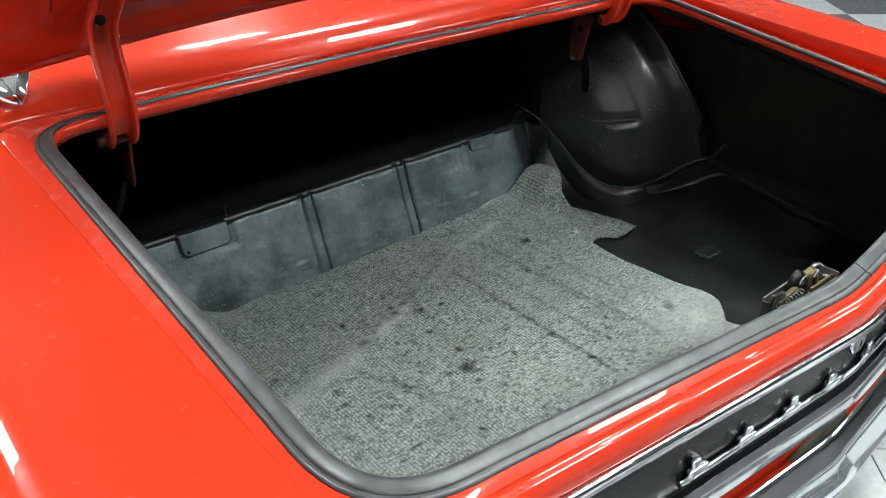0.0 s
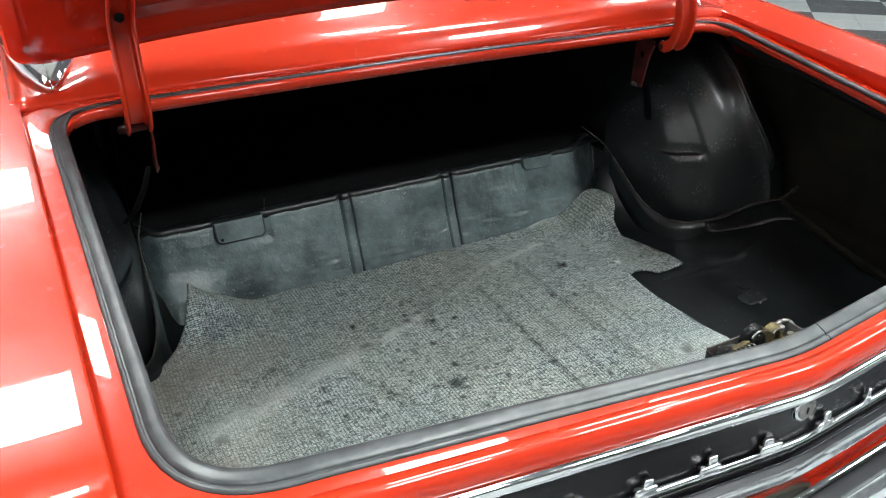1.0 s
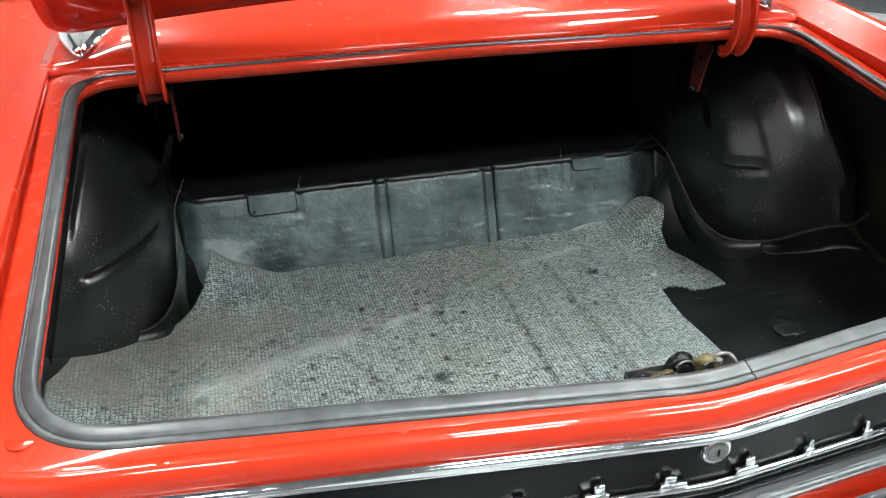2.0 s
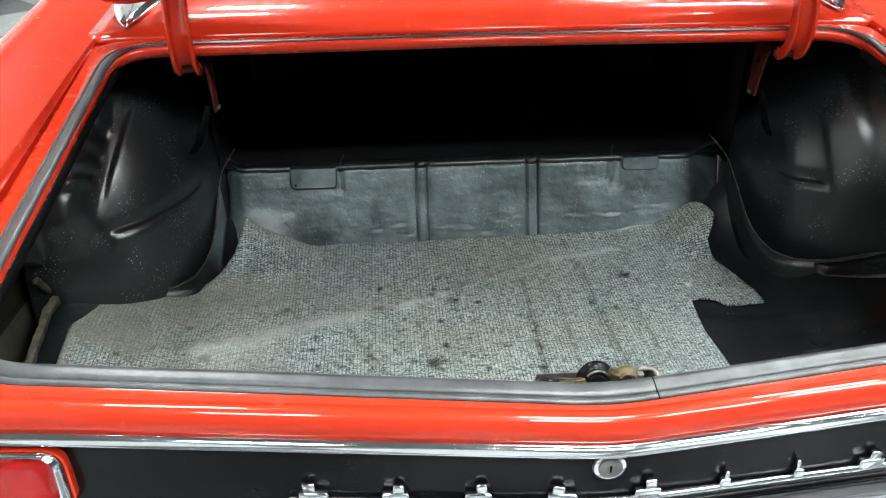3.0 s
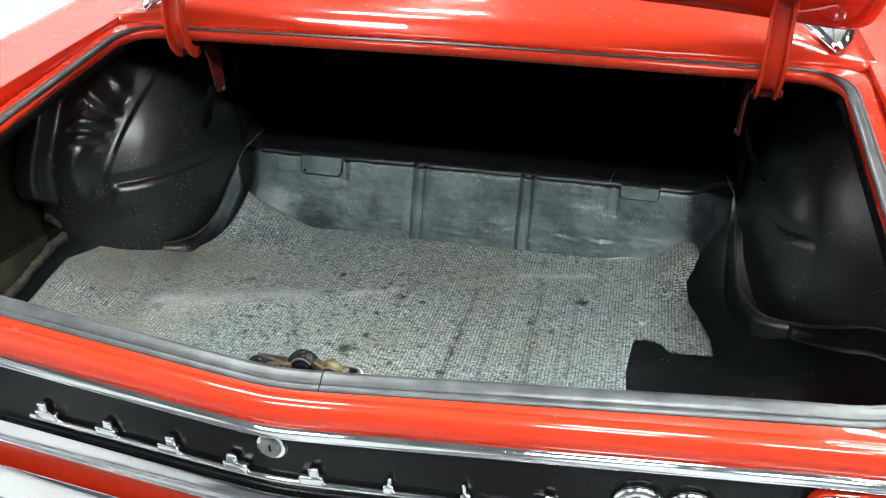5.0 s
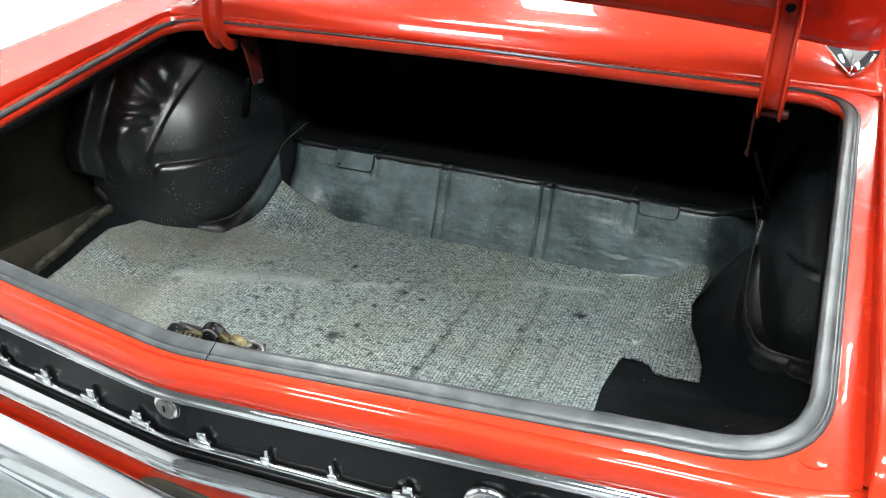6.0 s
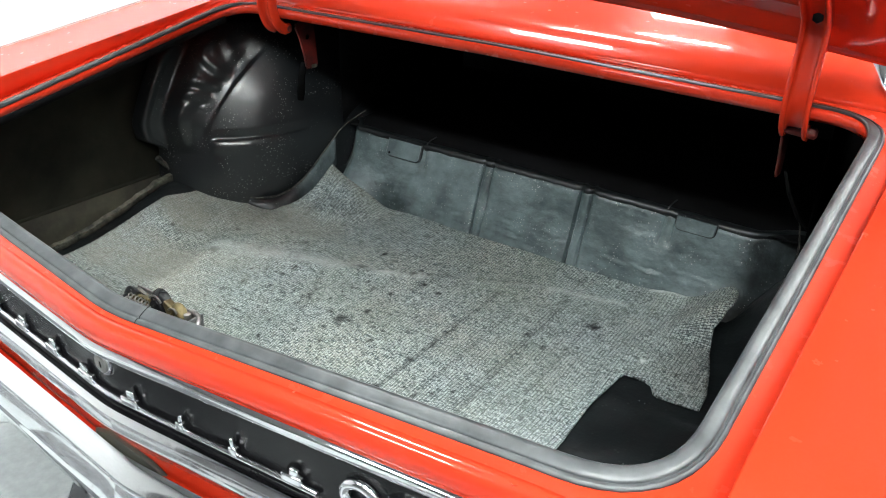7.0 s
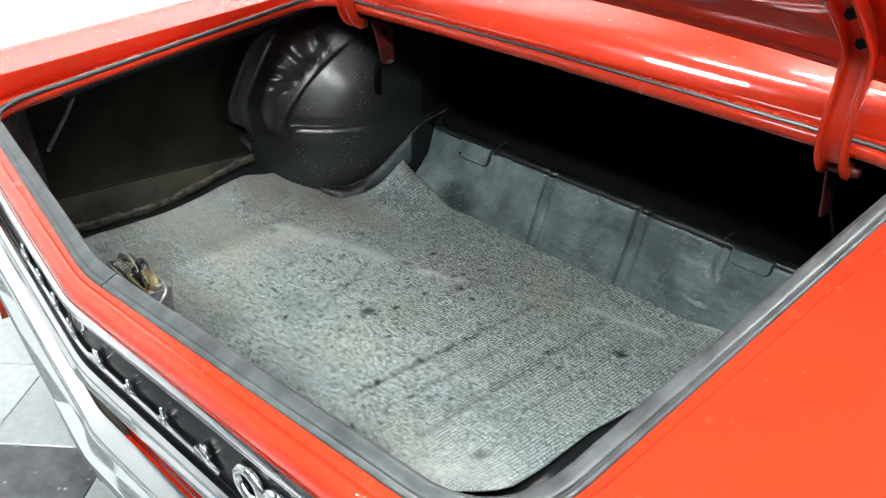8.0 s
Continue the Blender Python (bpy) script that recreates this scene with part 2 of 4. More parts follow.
def disc(radius, depth, at, axis="Z", sides=24, bevel=0.0015):
    bm = bmesh.new()
    bmesh.ops.create_cone(bm, cap_ends=True, segments=sides, radius1=radius, radius2=radius, depth=depth)
    rim = [e for e in bm.edges if abs(e.verts[0].co.z - e.verts[1].co.z) < 1e-6]
    bmesh.ops.bevel(bm, geom=rim, offset=bevel, segments=2, affect="EDGES", profile=0.6)
    turn = {"Z": Matrix(), "Y": Matrix.Rotation(radians(90), 4, "X"), "X": Matrix.Rotation(radians(90), 4, "Y")}[axis]
    bmesh.ops.transform(bm, matrix=Matrix.Translation(at) @ turn, verts=bm.verts)
    return bm


def smooth(t, a, b):
    t = min(1.0, max(0.0, (t - a) / (b - a)))
    return t * t * (3 - 2 * t)


def bell(t, c, w):
    return math.exp(-((t - c) / w) ** 2)


def spline(points, per=8):
    """A smooth line through the points."""
    pts = [Vector(p) for p in points]
    out = []
    for i in range(len(pts) - 1):
        p0, p1, p2, p3 = pts[max(i - 1, 0)], pts[i], pts[i + 1], pts[min(i + 2, len(pts) - 1)]
        for k in range(per):
            t = k / per
            out.append(0.5 * ((2 * p1) + (p2 - p0) * t + (2 * p0 - 5 * p1 + 4 * p2 - p3) * t * t + (3 * p1 - p0 - 3 * p2 + p3) * t ** 3))
    out.append(pts[-1])
    return out


def rounded(corners, per_edge=14, per_corner=10):
    """A closed outline in plan with rounded corners: corners are x, y, radius."""
    out, n = [], len(corners)
    cut = []
    for i in range(n):
        p = Vector(corners[i][:2])
        a = (Vector(corners[i - 1][:2]) - p).normalized()
        b = (Vector(corners[(i + 1) % n][:2]) - p).normalized()
        half = math.acos(max(-1, min(1, a.dot(b)))) / 2
        length = corners[i][2] / math.tan(half)
        cut.append((p + a * length, p, p + b * length))
    for i in range(n):
        s, p, e = cut[i]
        for k in range(per_corner):
            t = k / per_corner
            out.append((s.lerp(p, t)).lerp(p.lerp(e, t), t))
        nxt = cut[(i + 1) % n][0]
        for k in range(per_edge):
            out.append(e.lerp(nxt, k / per_edge))
    return out


def outward(loop):
    n = len(loop)
    out = []
    for i in range(n):
        d = (loop[(i + 1) % n] - loop[i - 1]).normalized()
        out.append(Vector((d.y, -d.x)))
    return out


# ---------- the hall ----------
def deck(y):
    """Height of the ledge round the boot opening."""
    return 0.80 + 0.16 * (y - 0.024)


def sag(x):
    """How much lower the tail's upper edge lies towards its middle."""
    return 0.0135 * max(0.0, 1 - math.sqrt(x * x + 0.0004) / 0.56)


def ledge(x, y):
    return deck(y) - sag(x) * (1 - smooth(y, 0.05, 0.32))


def quarter_z(y):
    return 0.846 + 0.112 * y


HALL = (-3.25, 9.0, -5.0, 9.5, 3.9)
U0, V0, TILE = -0.30, 0.513, 0.305


def hall():
    x0, x1, y0, y1, h = HALL
    cx, cy, lx, ly = (x0 + x1) / 2, (y0 + y1) / 2, x1 - x0, y1 - y0
    floor = tagged(part("floor", block((lx + 0.6, ly + 0.6, 0.2), (cx, cy, -0.106), 0), GROUT), "grey and dark checkered tile floor of the showroom", "floor", kind="structure")
    t = 0.15
    for name, size, at in (
        ("wall_west", (t, ly + 2 * t, h), (x0 - t / 2, cy, h / 2)), ("wall_east", (t, ly + 2 * t, h), (x1 + t / 2, cy, h / 2)),
        ("wall_south", (lx, t, h), (cx, y0 - t / 2, h / 2)), ("wall_north", (lx, t, h), (cx, y1 + t / 2, h / 2)),
    ):
        white = name == "wall_west"
        tagged(part(name, block(size, at, 0), WALL_PAINT if white else GREY_WALL), "plain white painted showroom wall" if white else "plain dark grey painted showroom wall", "wall", kind="structure")
    tagged(part("ceiling", block((lx + 2 * t, ly + 2 * t, 0.12), (cx, cy, h + 0.06), 0), CEIL_PAINT), "pale painted ceiling with light panels", "ceiling", kind="structure")
    tagged(part("baseboard", block((0.02, ly, 0.1), (x0 + 0.012, cy, 0.05), 0.004), BASE_PAINT), "grey baseboard along the white wall", "baseboard", kind="structure")
    return floor


def lamp(at, size):
    ob = tagged(new("ceiling_light"), "flat rectangular white ceiling light panel, lit", "ceiling light", "ceiling lights")
    ob.location = at
    w, l = size
    bm = bmesh.new()
    for s, p in (((w + 0.06, 0.03, 0.05), (0, l / 2 + 0.015, 0)), ((w + 0.06, 0.03, 0.05), (0, -l / 2 - 0.015, 0)),
                 ((0.03, l, 0.05), (w / 2 + 0.015, 0, 0)), ((0.03, l, 0.05), (-w / 2 - 0.015, 0, 0))):
        b = block(s, p, 0.003)
        me = bpy.data.meshes.new("t")
        b.to_mesh(me)
        b.free()
        bm.from_mesh(me)
        bpy.data.meshes.remove(me)
    part("frame", bm, CEIL_PAINT, ob)
    part("diffuser", block((w, l, 0.02), (0, 0, 0.0), 0), LAMP_WHITE, ob, "glowing white diffuser")
    return ob


def floor_tiles(floor):
    """Square tiles laid at 45 degrees in two-by-two light and dark fields; the nearest are single pieces."""
    x0, x1, y0, y1, _ = HALL
    a = TILE / 2 - 0.0012
    top = 0.0
    c = 0.002
    ring = [(-a, -a), (a, -a), (a, a), (-a, a)]
    verts = [(x, y, -0.006) for x, y in ring] + [(x, y, top - 0.0012) for x, y in ring] + [(x * (1 - c / a), y * (1 - c / a), top) for x, y in ring]
    faces = [(8, 9, 10, 11)] + [(i, (i + 1) % 4, 4 + (i + 1) % 4, 4 + i) for i in range(4)] + [(4 + i, 4 + (i + 1) % 4, 8 + (i + 1) % 4, 8 + i) for i in range(4)]
    kinds = {}
    for key, mat in ((0, TILE_LIGHT), (1, TILE_DARK)):
        me = as_mesh("tile", verts, faces, 20)
        me.materials.append(mat)
        kinds[key] = me
    turn = Matrix.Rotation(radians(45), 4, "Z")
    far = {0: ([], []), 1: ([], [])}
    s = math.sqrt(0.5)
    for i in range(-40, 60):
        for j in range(-60, 50):
            u, v = U0 + (i + 0.5) * TILE, V0 + (j + 0.5) * TILE
            x, y = (u - v) * s, (u + v) * s
            if not (x0 - 0.2 < x < x1 + 0.2 and y0 - 0.2 < y < y1 + 0.2):
                continue
            key = (i // 2 + j // 2 + 1) % 2
            near = (-1.9 < x < 0.9 and -1.6 < y < 1.7)
            if near:
                ob = new("tile", kinds[key])
                ob.parent = floor
                ob.matrix_basis = Matrix.Translation((x, y, 0)) @ turn
            else:
                vs, fs = far[key]
                k = len(vs)
                m = Matrix.Translation((x, y, 0)) @ turn
                vs.extend(m @ Vector(p) for p in verts)
                fs.extend(tuple(k + q for q in f) for f in faces)
    for key, mat in ((0, TILE_LIGHT), (1, TILE_DARK)):
        vs, fs = far[key]
        tagged(part("far_tiles", as_mesh("far_tiles", vs, fs, 20, recalc=False), mat, floor), kind="stuff")


floor_ob = hall()
# the four single panels are unseen extras, added to brighten the boot
for lx, ly in [(-1.25 + 3.1 * ix, ly) for ix in range(3) for ly in (-2.2, 0.78, 2.97, 5.16)] + [(0.63, -0.55), (0.63, -2.2), (3.40, -2.2), (2.18, -0.72)]:
    lamp((lx, ly, HALL[4] - 0.05), (0.66, 0.46))

# ---------- the car ----------
car = tagged(new("car"), "glossy red vintage coupe with its boot lid open", "car")

SEAL = rounded([(0, 0.028, 0.5), (0.690, 0.092, 0.115), (0.704, 0.893, 0.09), (0, 0.906, 0.5), (-0.704, 0.893, 0.09), (-0.690, 0.092, 0.115)])
STEP = rounded([(0, 0.006, 0.5), (0.728, 0.068, 0.035), (0.742, 0.924, 0.055), (0, 0.930, 0.5), (-0.742, 0.924, 0.055), (-0.728, 0.068, 0.035)])
NORMAL = outward(SEAL)


def tail(x):
    """How far forward the V of the tail lies from its middle."""
    a = math.sqrt(x * x + 0.0006) - 0.024
    return 0.083 * a + 1.5 * max(0.0, abs(x) - 0.62) ** 2


def gutter():
    rows = []
    for n, h in ((-0.011, -0.019), (-0.0135, -0.010), (-0.0135, -0.003), (-0.010, 0.0), (0.0, 0.001), (0.011, 0.0)):
        rows.append([(p.x + q.x * n, p.y + q.y * n, ledge(p.x, p.y + q.y * n) + h) for p, q in zip(SEAL, NORMAL)])
    for f, h in ((0.30, -0.0025), (0.80, -0.003), (0.94, -0.0036), (1.0, -0.0045)):
        rows.append([(p.x + q.x * 0.011 * (1 - f) + (s.x - p.x) * f, p.y + q.y * 0.011 * (1 - f) + (s.y - p.y) * f,
                      ledge(p.x, p.y + (s.y - p.y) * f) + h) for p, q, s in zip(SEAL, NORMAL, STEP)])
    rows.append([(s.x + q.x * 0.022 * smooth(s.y, 0.80, 0.88), s.y + q.y * 0.022 * smooth(s.y, 0.80, 0.88), ledge(s.x, s.y) - 0.0052) for q, s in zip(NORMAL, STEP)])
    sheet("boot_gutter", rows, RED_GUTTER, car, "red painted drain ledge round the boot opening", closed_u=True, thick=0.0012, offset=-1, sharp=50)


def weatherstrip():
    bulb = [(-0.0130, -0.001), (-0.0152, 0.003), (-0.0150, 0.0085), (-0.0128, 0.0112), (-0.0085, 0.0106), (-0.0030, 0.0086), (0.0008, 0.0070), (0.0022, 0.0055), (0.0026, 0.0034)]
    lip = [(0.0044, 0.0032), (0.0050, 0.0052), (0.0066, 0.0056), (0.0086, 0.0044), (0.0100, 0.0024), (0.0104, 0.0004)]
    rows = []
    for o, h in bulb + lip:
        row = []
        for i, (p, q) in enumerate(zip(SEAL, NORMAL)):
            wob = 1 + 0.14 * noise.noise((p.x * 9, p.y * 9, 3.0))
            slim = 0.97 - 0.50 * smooth(p.y, 0.84, 0.90)
            row.append((p.x + q.x * o * slim, p.y + q.y * o * slim, ledge(p.x, p.y + q.y * o) + h * wob * slim * 0.68))
        rows.append(row)
    # side strips, black to paint the shadow below the rubber
    for s in (-1, 1):
        side = [p for p in SEAL if p.x * s > 0.6 and 0.20 < p.y < 0.84]
        rows2 = [[(p.x - s * (0.0125 + d), p.y, deck(p.y) + h) for p in side] for d, h in ((0.0, -0.016), (0.002, -0.020), (0.002, -0.030))]
        sheet("gutter_edge", rows2, SHADE_BLACK, car, "inner edge of the drain ledge, blackened for its shade", thick=0.001)
    strip = sheet("weatherstrip", rows, RUBBER, car, "grey weathered rubber weatherstrip", closed_u=True, thick=0.001, offset=-1, sharp=60)
    # the front run is coloured black to paint the shade on it
    front_shade = strip.data.attributes.new("front_shade", "FLOAT", "POINT")
    for i, p in enumerate(strip.data.vertices):
        front_shade.data[i].value = smooth(p.co.y, 0.83, 0.88)
    # the butt joint near the latch
    line = []
    for x in (0.0494, 0.0506):
        line.append([(x + 0.08 * o, 0.0326 - o, ledge(x, 0.0326 - o) + h * 0.68 + 0.0006) for o, h in bulb + lip])
    sheet("strip_joint", line, SHADE_BLACK, strip, thick=0.0004)


def dish(x):
    """Shallow hollow across the top of the rear wing."""
    return (x - 0.80) ** 2 / 9.0


def quarter(sign):
    rows = []
    ys = [(0.050, 0.092), (0.051, 0.070), (0.056, 0.046), (0.066, 0.024), (0.082, 0.009), (0.105, 0.002)] + [(0.14 + 0.04 * i, 0.0) for i in range(19)] + [(0.90, 0), (0.92, 0), (0.95, 0), (1.0, 0), (1.1, 0), (1.3, 0), (1.6, 0)]
    for y, drop in ys:
        step = 0.728 + 0.0162 * (y - 0.06)
        z = quarter_z(y) - drop
        low = min(deck(y) - 0.014, z - 0.004)
        if y > 0.925:
            low = z - 0.03
        wrap = 0.10 * smooth(0.20 - y, 0, 0.15)
        prof = [(step - 0.0005, low), (step + 0.0004, z - 0.004), (step + 0.0012, z + dish(step) - 0.0012), (step + 0.0026, z + dish(step + 0.0026) - 0.0001), (step + 0.010, z + dish(step + 0.010)), (0.77, z + dish(0.77)), (0.80, z), (0.83, z + dish(0.83)), (0.86, z + dish(0.86)), (0.88, z + dish(0.88)),
                (0.897, z + 0.0030), (0.918, z - 0.005), (0.934, z - 0.024), (0.942, z - 0.05), (0.948, z - 0.10)]
        if y > 0.925:
            prof[0] = (step - 0.022, z - 0.003)
            prof[1] = (step - 0.010, z - 0.0012)
            prof[2] = (step, z - 0.0006)
        side = [(0.953, 0.70), (0.955, 0.60), (0.945, 0.48), (0.925, 0.36), (0.90, 0.27)]
        row = [(sign * (x - wrap * smooth(x, 0.86, 0.95) * 0.5), y, zz) for x, zz in prof]
        row += [(sign * (x - wrap * 0.5), y, min(zz, row[-1][2] - 0.02 * (k + 1))) for k, (x, zz) in enumerate(side)]
        rows.append(row)
    sheet("quarter_panel", rows, RED, car, "glossy red rear quarter panel", thick=0.0012, offset=-1, sharp=35)


def filler():
    """Red panel between the boot opening and the rear window."""
    rows = []
    for y, z in ((0.9235, deck(0.93) - 0.007), (0.9275, 0.9455), (0.9315, 0.9490), (0.938, 0.9555), (0.948, 0.9635), (0.960, 0.9705), (0.98, 0.977), (1.02, 0.983), (1.1, 0.990), (1.2, 0.999), (1.35, 1.014)):
        row = []
        for i in range(61):
            x = -0.756 + 1.512 * i / 60
            e = smooth(abs(x), 0.60, 0.742)
            bow = 0.004 * (1 - (x / 0.742) ** 2)
            zz = z + bow if y < 0.935 else z + bow - e * max(0.0, z + bow - quarter_z(y) - 0.002)
            row.append((x, y - 0.006 * smooth(abs(x), 0.69, 0.742) * (y < 0.95), zz))
        rows.append(row)
    sheet("deck_panel", rows, RED, car, "red panel ahead of the boot opening", thick=0.0012, offset=-1, sharp=35)
    rows = [[(-0.66 + 1.32 * i / 20, 1.352 + 0.5 * k / 6, 1.016 + 0.28 * k / 6 + 0.03 * (1 - (2 * i / 20 - 1) ** 2)) for i in range(21)] for k in range(7)]
    sheet("rear_window", rows, GLASS, car, "tinted rear window glass", thick=0.005)


def tail_strip(name, prof, material, label, half, count=96, thick=0.0, sharp=35):
    rows = []
    for dy, z in prof:
        row = []
        for i in range(count + 1):
            x = -half + 2 * half * i / count
            t = tail(x)
            row.append((x, t + dy, z + 0.10 * t - sag(x) * smooth(z, 0.70, 0.75)))
        rows.append(row)
    return sheet(name, rows, material, car, label, thick=thick, offset=0, sharp=sharp)


def tail_panels():
    tail_strip("rear_band", ((0.013, 0.7986), (0.006, 0.7984), (0.0005, 0.7962), (-0.0032, 0.791), (-0.0052, 0.783), (-0.0055, 0.776), (-0.0045, 0.767)), RED, "glossy red rear edge of the body", 0.735, thick=0.0012)
    tail_strip("upper_molding", ((-0.0038, 0.7704), (-0.0085, 0.7692), (-0.0115, 0.766), (-0.0120, 0.760), (-0.0100, 0.7556), (-0.0050, 0.7538), (0.004, 0.7540)), CHROME, "bright chrome upper trim strip", 0.90, thick=0.001)
    tail_strip("cove_panel", ((0.001, 0.7550), (0.0015, 0.744), (0.002, 0.725), (0.004, 0.70), (0.004, 0.672), (0.002, 0.6585), (-0.004, 0.6545)), BLACK_PAINT, "satin black recessed tail panel", 0.90, thick=0.001)
    tail_strip("lower_molding", ((-0.002, 0.6575), (-0.0078, 0.6568), (-0.0108, 0.6540), (-0.0136, 0.6475), (-0.0164, 0.6400), (-0.0178, 0.6355), (-0.0165, 0.6320), (-0.011, 0.6300), (-0.004, 0.6300)), CHROME, "bright chrome lower trim strip", 0.90, thick=0.001)
    tail_strip("rear_valance", ((-0.006, 0.6320), (-0.004, 0.620), (0.002, 0.605), (0.008, 0.585), (0.013, 0.56), (0.016, 0.50), (0.02, 0.42)), RED, "red body panel under the chrome trim", 0.93, thick=0.0012)


def emblem():
    """Row of small chrome shapes on a bar, left as plain blocks."""
    base = part("emblem_bar", tube_mesh("emblem_bar", [(x, tail(x) - 0.001, 0.6735 + 0.1 * tail(x)) for x in (-0.335 + 0.67 * i / 40 for i in range(41))], 0.0042, 8), CHROME, car, "thin chrome emblem bar")
    for k, x in enumerate((-0.308, -0.222, -0.135, -0.047, 0.044, 0.131, 0.216, 0.302)):
        wide = (0.024, 0.022, 0.022, 0.024, 0.022, 0.009, 0.009, 0.022)[k]
        t = tail(x)
        lean = Matrix.Rotation(math.copysign(0.083, x), 3, "Z")
        part("emblem_block", block((wide * 1.3, 0.009, 0.012), (x, t - 0.002, 0.6815 + 0.1 * t), 0.0026, lean, 3), CHROME, base, "small plain chrome block")
        h = 0.011 if k % 2 else 0.013
        part("emblem_peg", block((wide * 0.55, 0.0065, h), (x + (0.15 if k % 3 else -0.18) * wide, t - 0.0015, 0.686 + h / 2 + 0.1 * t), 0.0024, lean @ Matrix.Rotation(0.12 if k % 2 else -0.10, 3, "Y"), 3), CHROME, base, "small plain chrome peg")
    for x in (0.395, 0.448):
        t = tail(x)
        pts = [(x + 0.021 * math.cos(a), t - 0.002 + 0.083 * 0.021 * math.cos(a), 0.700 + 0.1 * t + 0.018 * math.sin(a)) for a in (2 * math.pi * i / 28 for i in range(29))]
        part("emblem_ring", tube_mesh("emblem_ring", pts, 0.0068, 10), CHROME, base, "rounded plain chrome emblem shape")


def boot_lock():
    lock = part("boot_lock", disc(0.0175, 0.012, (0, 0.004, 0.7215), "Y", 28, 0.003), CHROME, car, "round chrome boot lock")
    part("lock_ring", disc(0.0185, 0.006, (0, 0.0045, 0.7215), "Y", 28, 0.002), STEEL, lock)
    part("lock_cap", disc(0.0128, 0.004, (0, -0.0022, 0.7215), "Y", 24, 0.0012), STEEL, lock, "worn steel lock cover")
    part("keyway", block((0.0022, 0.002, 0.009), (0, -0.0042, 0.7215), 0.0004), BLACK_PAINT, lock)


def tail_lamp(sign):
    """Chrome-framed lamp at the end of the black panel."""
    c = 0.680
    pts = rounded([(-0.120, -0.040, 0.022), (0.120, -0.040, 0.03), (0.120, 0.042, 0.03), (-0.120, 0.042, 0.022)], 6, 6)

    def at(p, s, out):
        x = sign * (c + p.x * s)
        t = tail(x)
        return (x, t + out, 0.704 + 0.1 * t + p.y * s)
    frame_ob = sheet("lamp_bezel", [[at(p, s, o) for p in pts] for s, o in ((1.02, 0.004), (1.0, -0.010), (0.96, -0.016), (0.90, -0.012), (0.86, -0.004))], CHROME, car, "chrome tail lamp frame", closed_u=True, thick=0.001)
    rows = [[at(p, s, o) for p in pts] for s, o in ((0.87, -0.003), (0.80, -0.008), (0.5, -0.011), (0.02, -0.012))]
    sheet("lens", rows, LENS, frame_ob, "red tail lamp lens", closed_u=True)
    sheet("lamp_surround", [[at(p, s, o) for p in pts] for s, o in ((1.035, 0.003), (1.04, -0.008), (1.02, -0.009), (1.015, 0.002))], RED, frame_ob, "red painted lamp surround", closed_u=True)


def bumper():
    def base(x):
        a = math.sqrt(x * x + 0.0002) - 0.014
        return -0.020 + 0.080 * a + 1.6 * max(0.0, abs(x) - 0.72) ** 2
    prof = ((0.031, 0.525), (0.030, 0.550), (0.0265, 0.5630), (0.0195, 0.5675), (0.0115, 0.5640), (-0.002, 0.534), (-0.0125, 0.508), (-0.0150, 0.500), (-0.0150, 0.493), (-0.0125, 0.486), (-0.005, 0.458), (0.006, 0.436), (0.020, 0.426), (0.034, 0.428))
    rows = []
    for dy, z in prof:
        rows.append([(x, base(x) + dy, z) for x in (-0.96 + 1.92 * i / 120 for i in range(121))])
    bar = sheet("bumper", rows, BUMPER_CHROME, car, "polished chrome rear bumper with a shallow V", thick=0.002, sharp=50)
    for x in (-0.45, 0.45):
        part("bumper_bracket", block((0.06, 0.10, 0.05), (x, base(x) + 0.075, 0.48), 0.004), DUSTY_STEEL, bar)
    rows = []
    for f, dy in ((0.0, 0.009), (0.05, 0.0045), (0.3, 0.006), (0.6, 0.009), (1.0, 0.011)):
        row = []
        for i in range(37):
            x = -0.100 + 0.185 * i / 36
            top = 0.586 - 0.034 * ((x + 0.0075) / 0.0925) ** 2
            row.append((x, tail(x) + dy + 0.0015 * noise.noise((x * 14, f * 3, 6)), top + (0.515 - top) * f + 0.10 * tail(x)))
        rows.append(row)
    sheet("plate_lamp_housing", rows, DIRTY, car, "dull dark olive bracket between bumper and body", thick=0.002)


LID_LEAN = 50


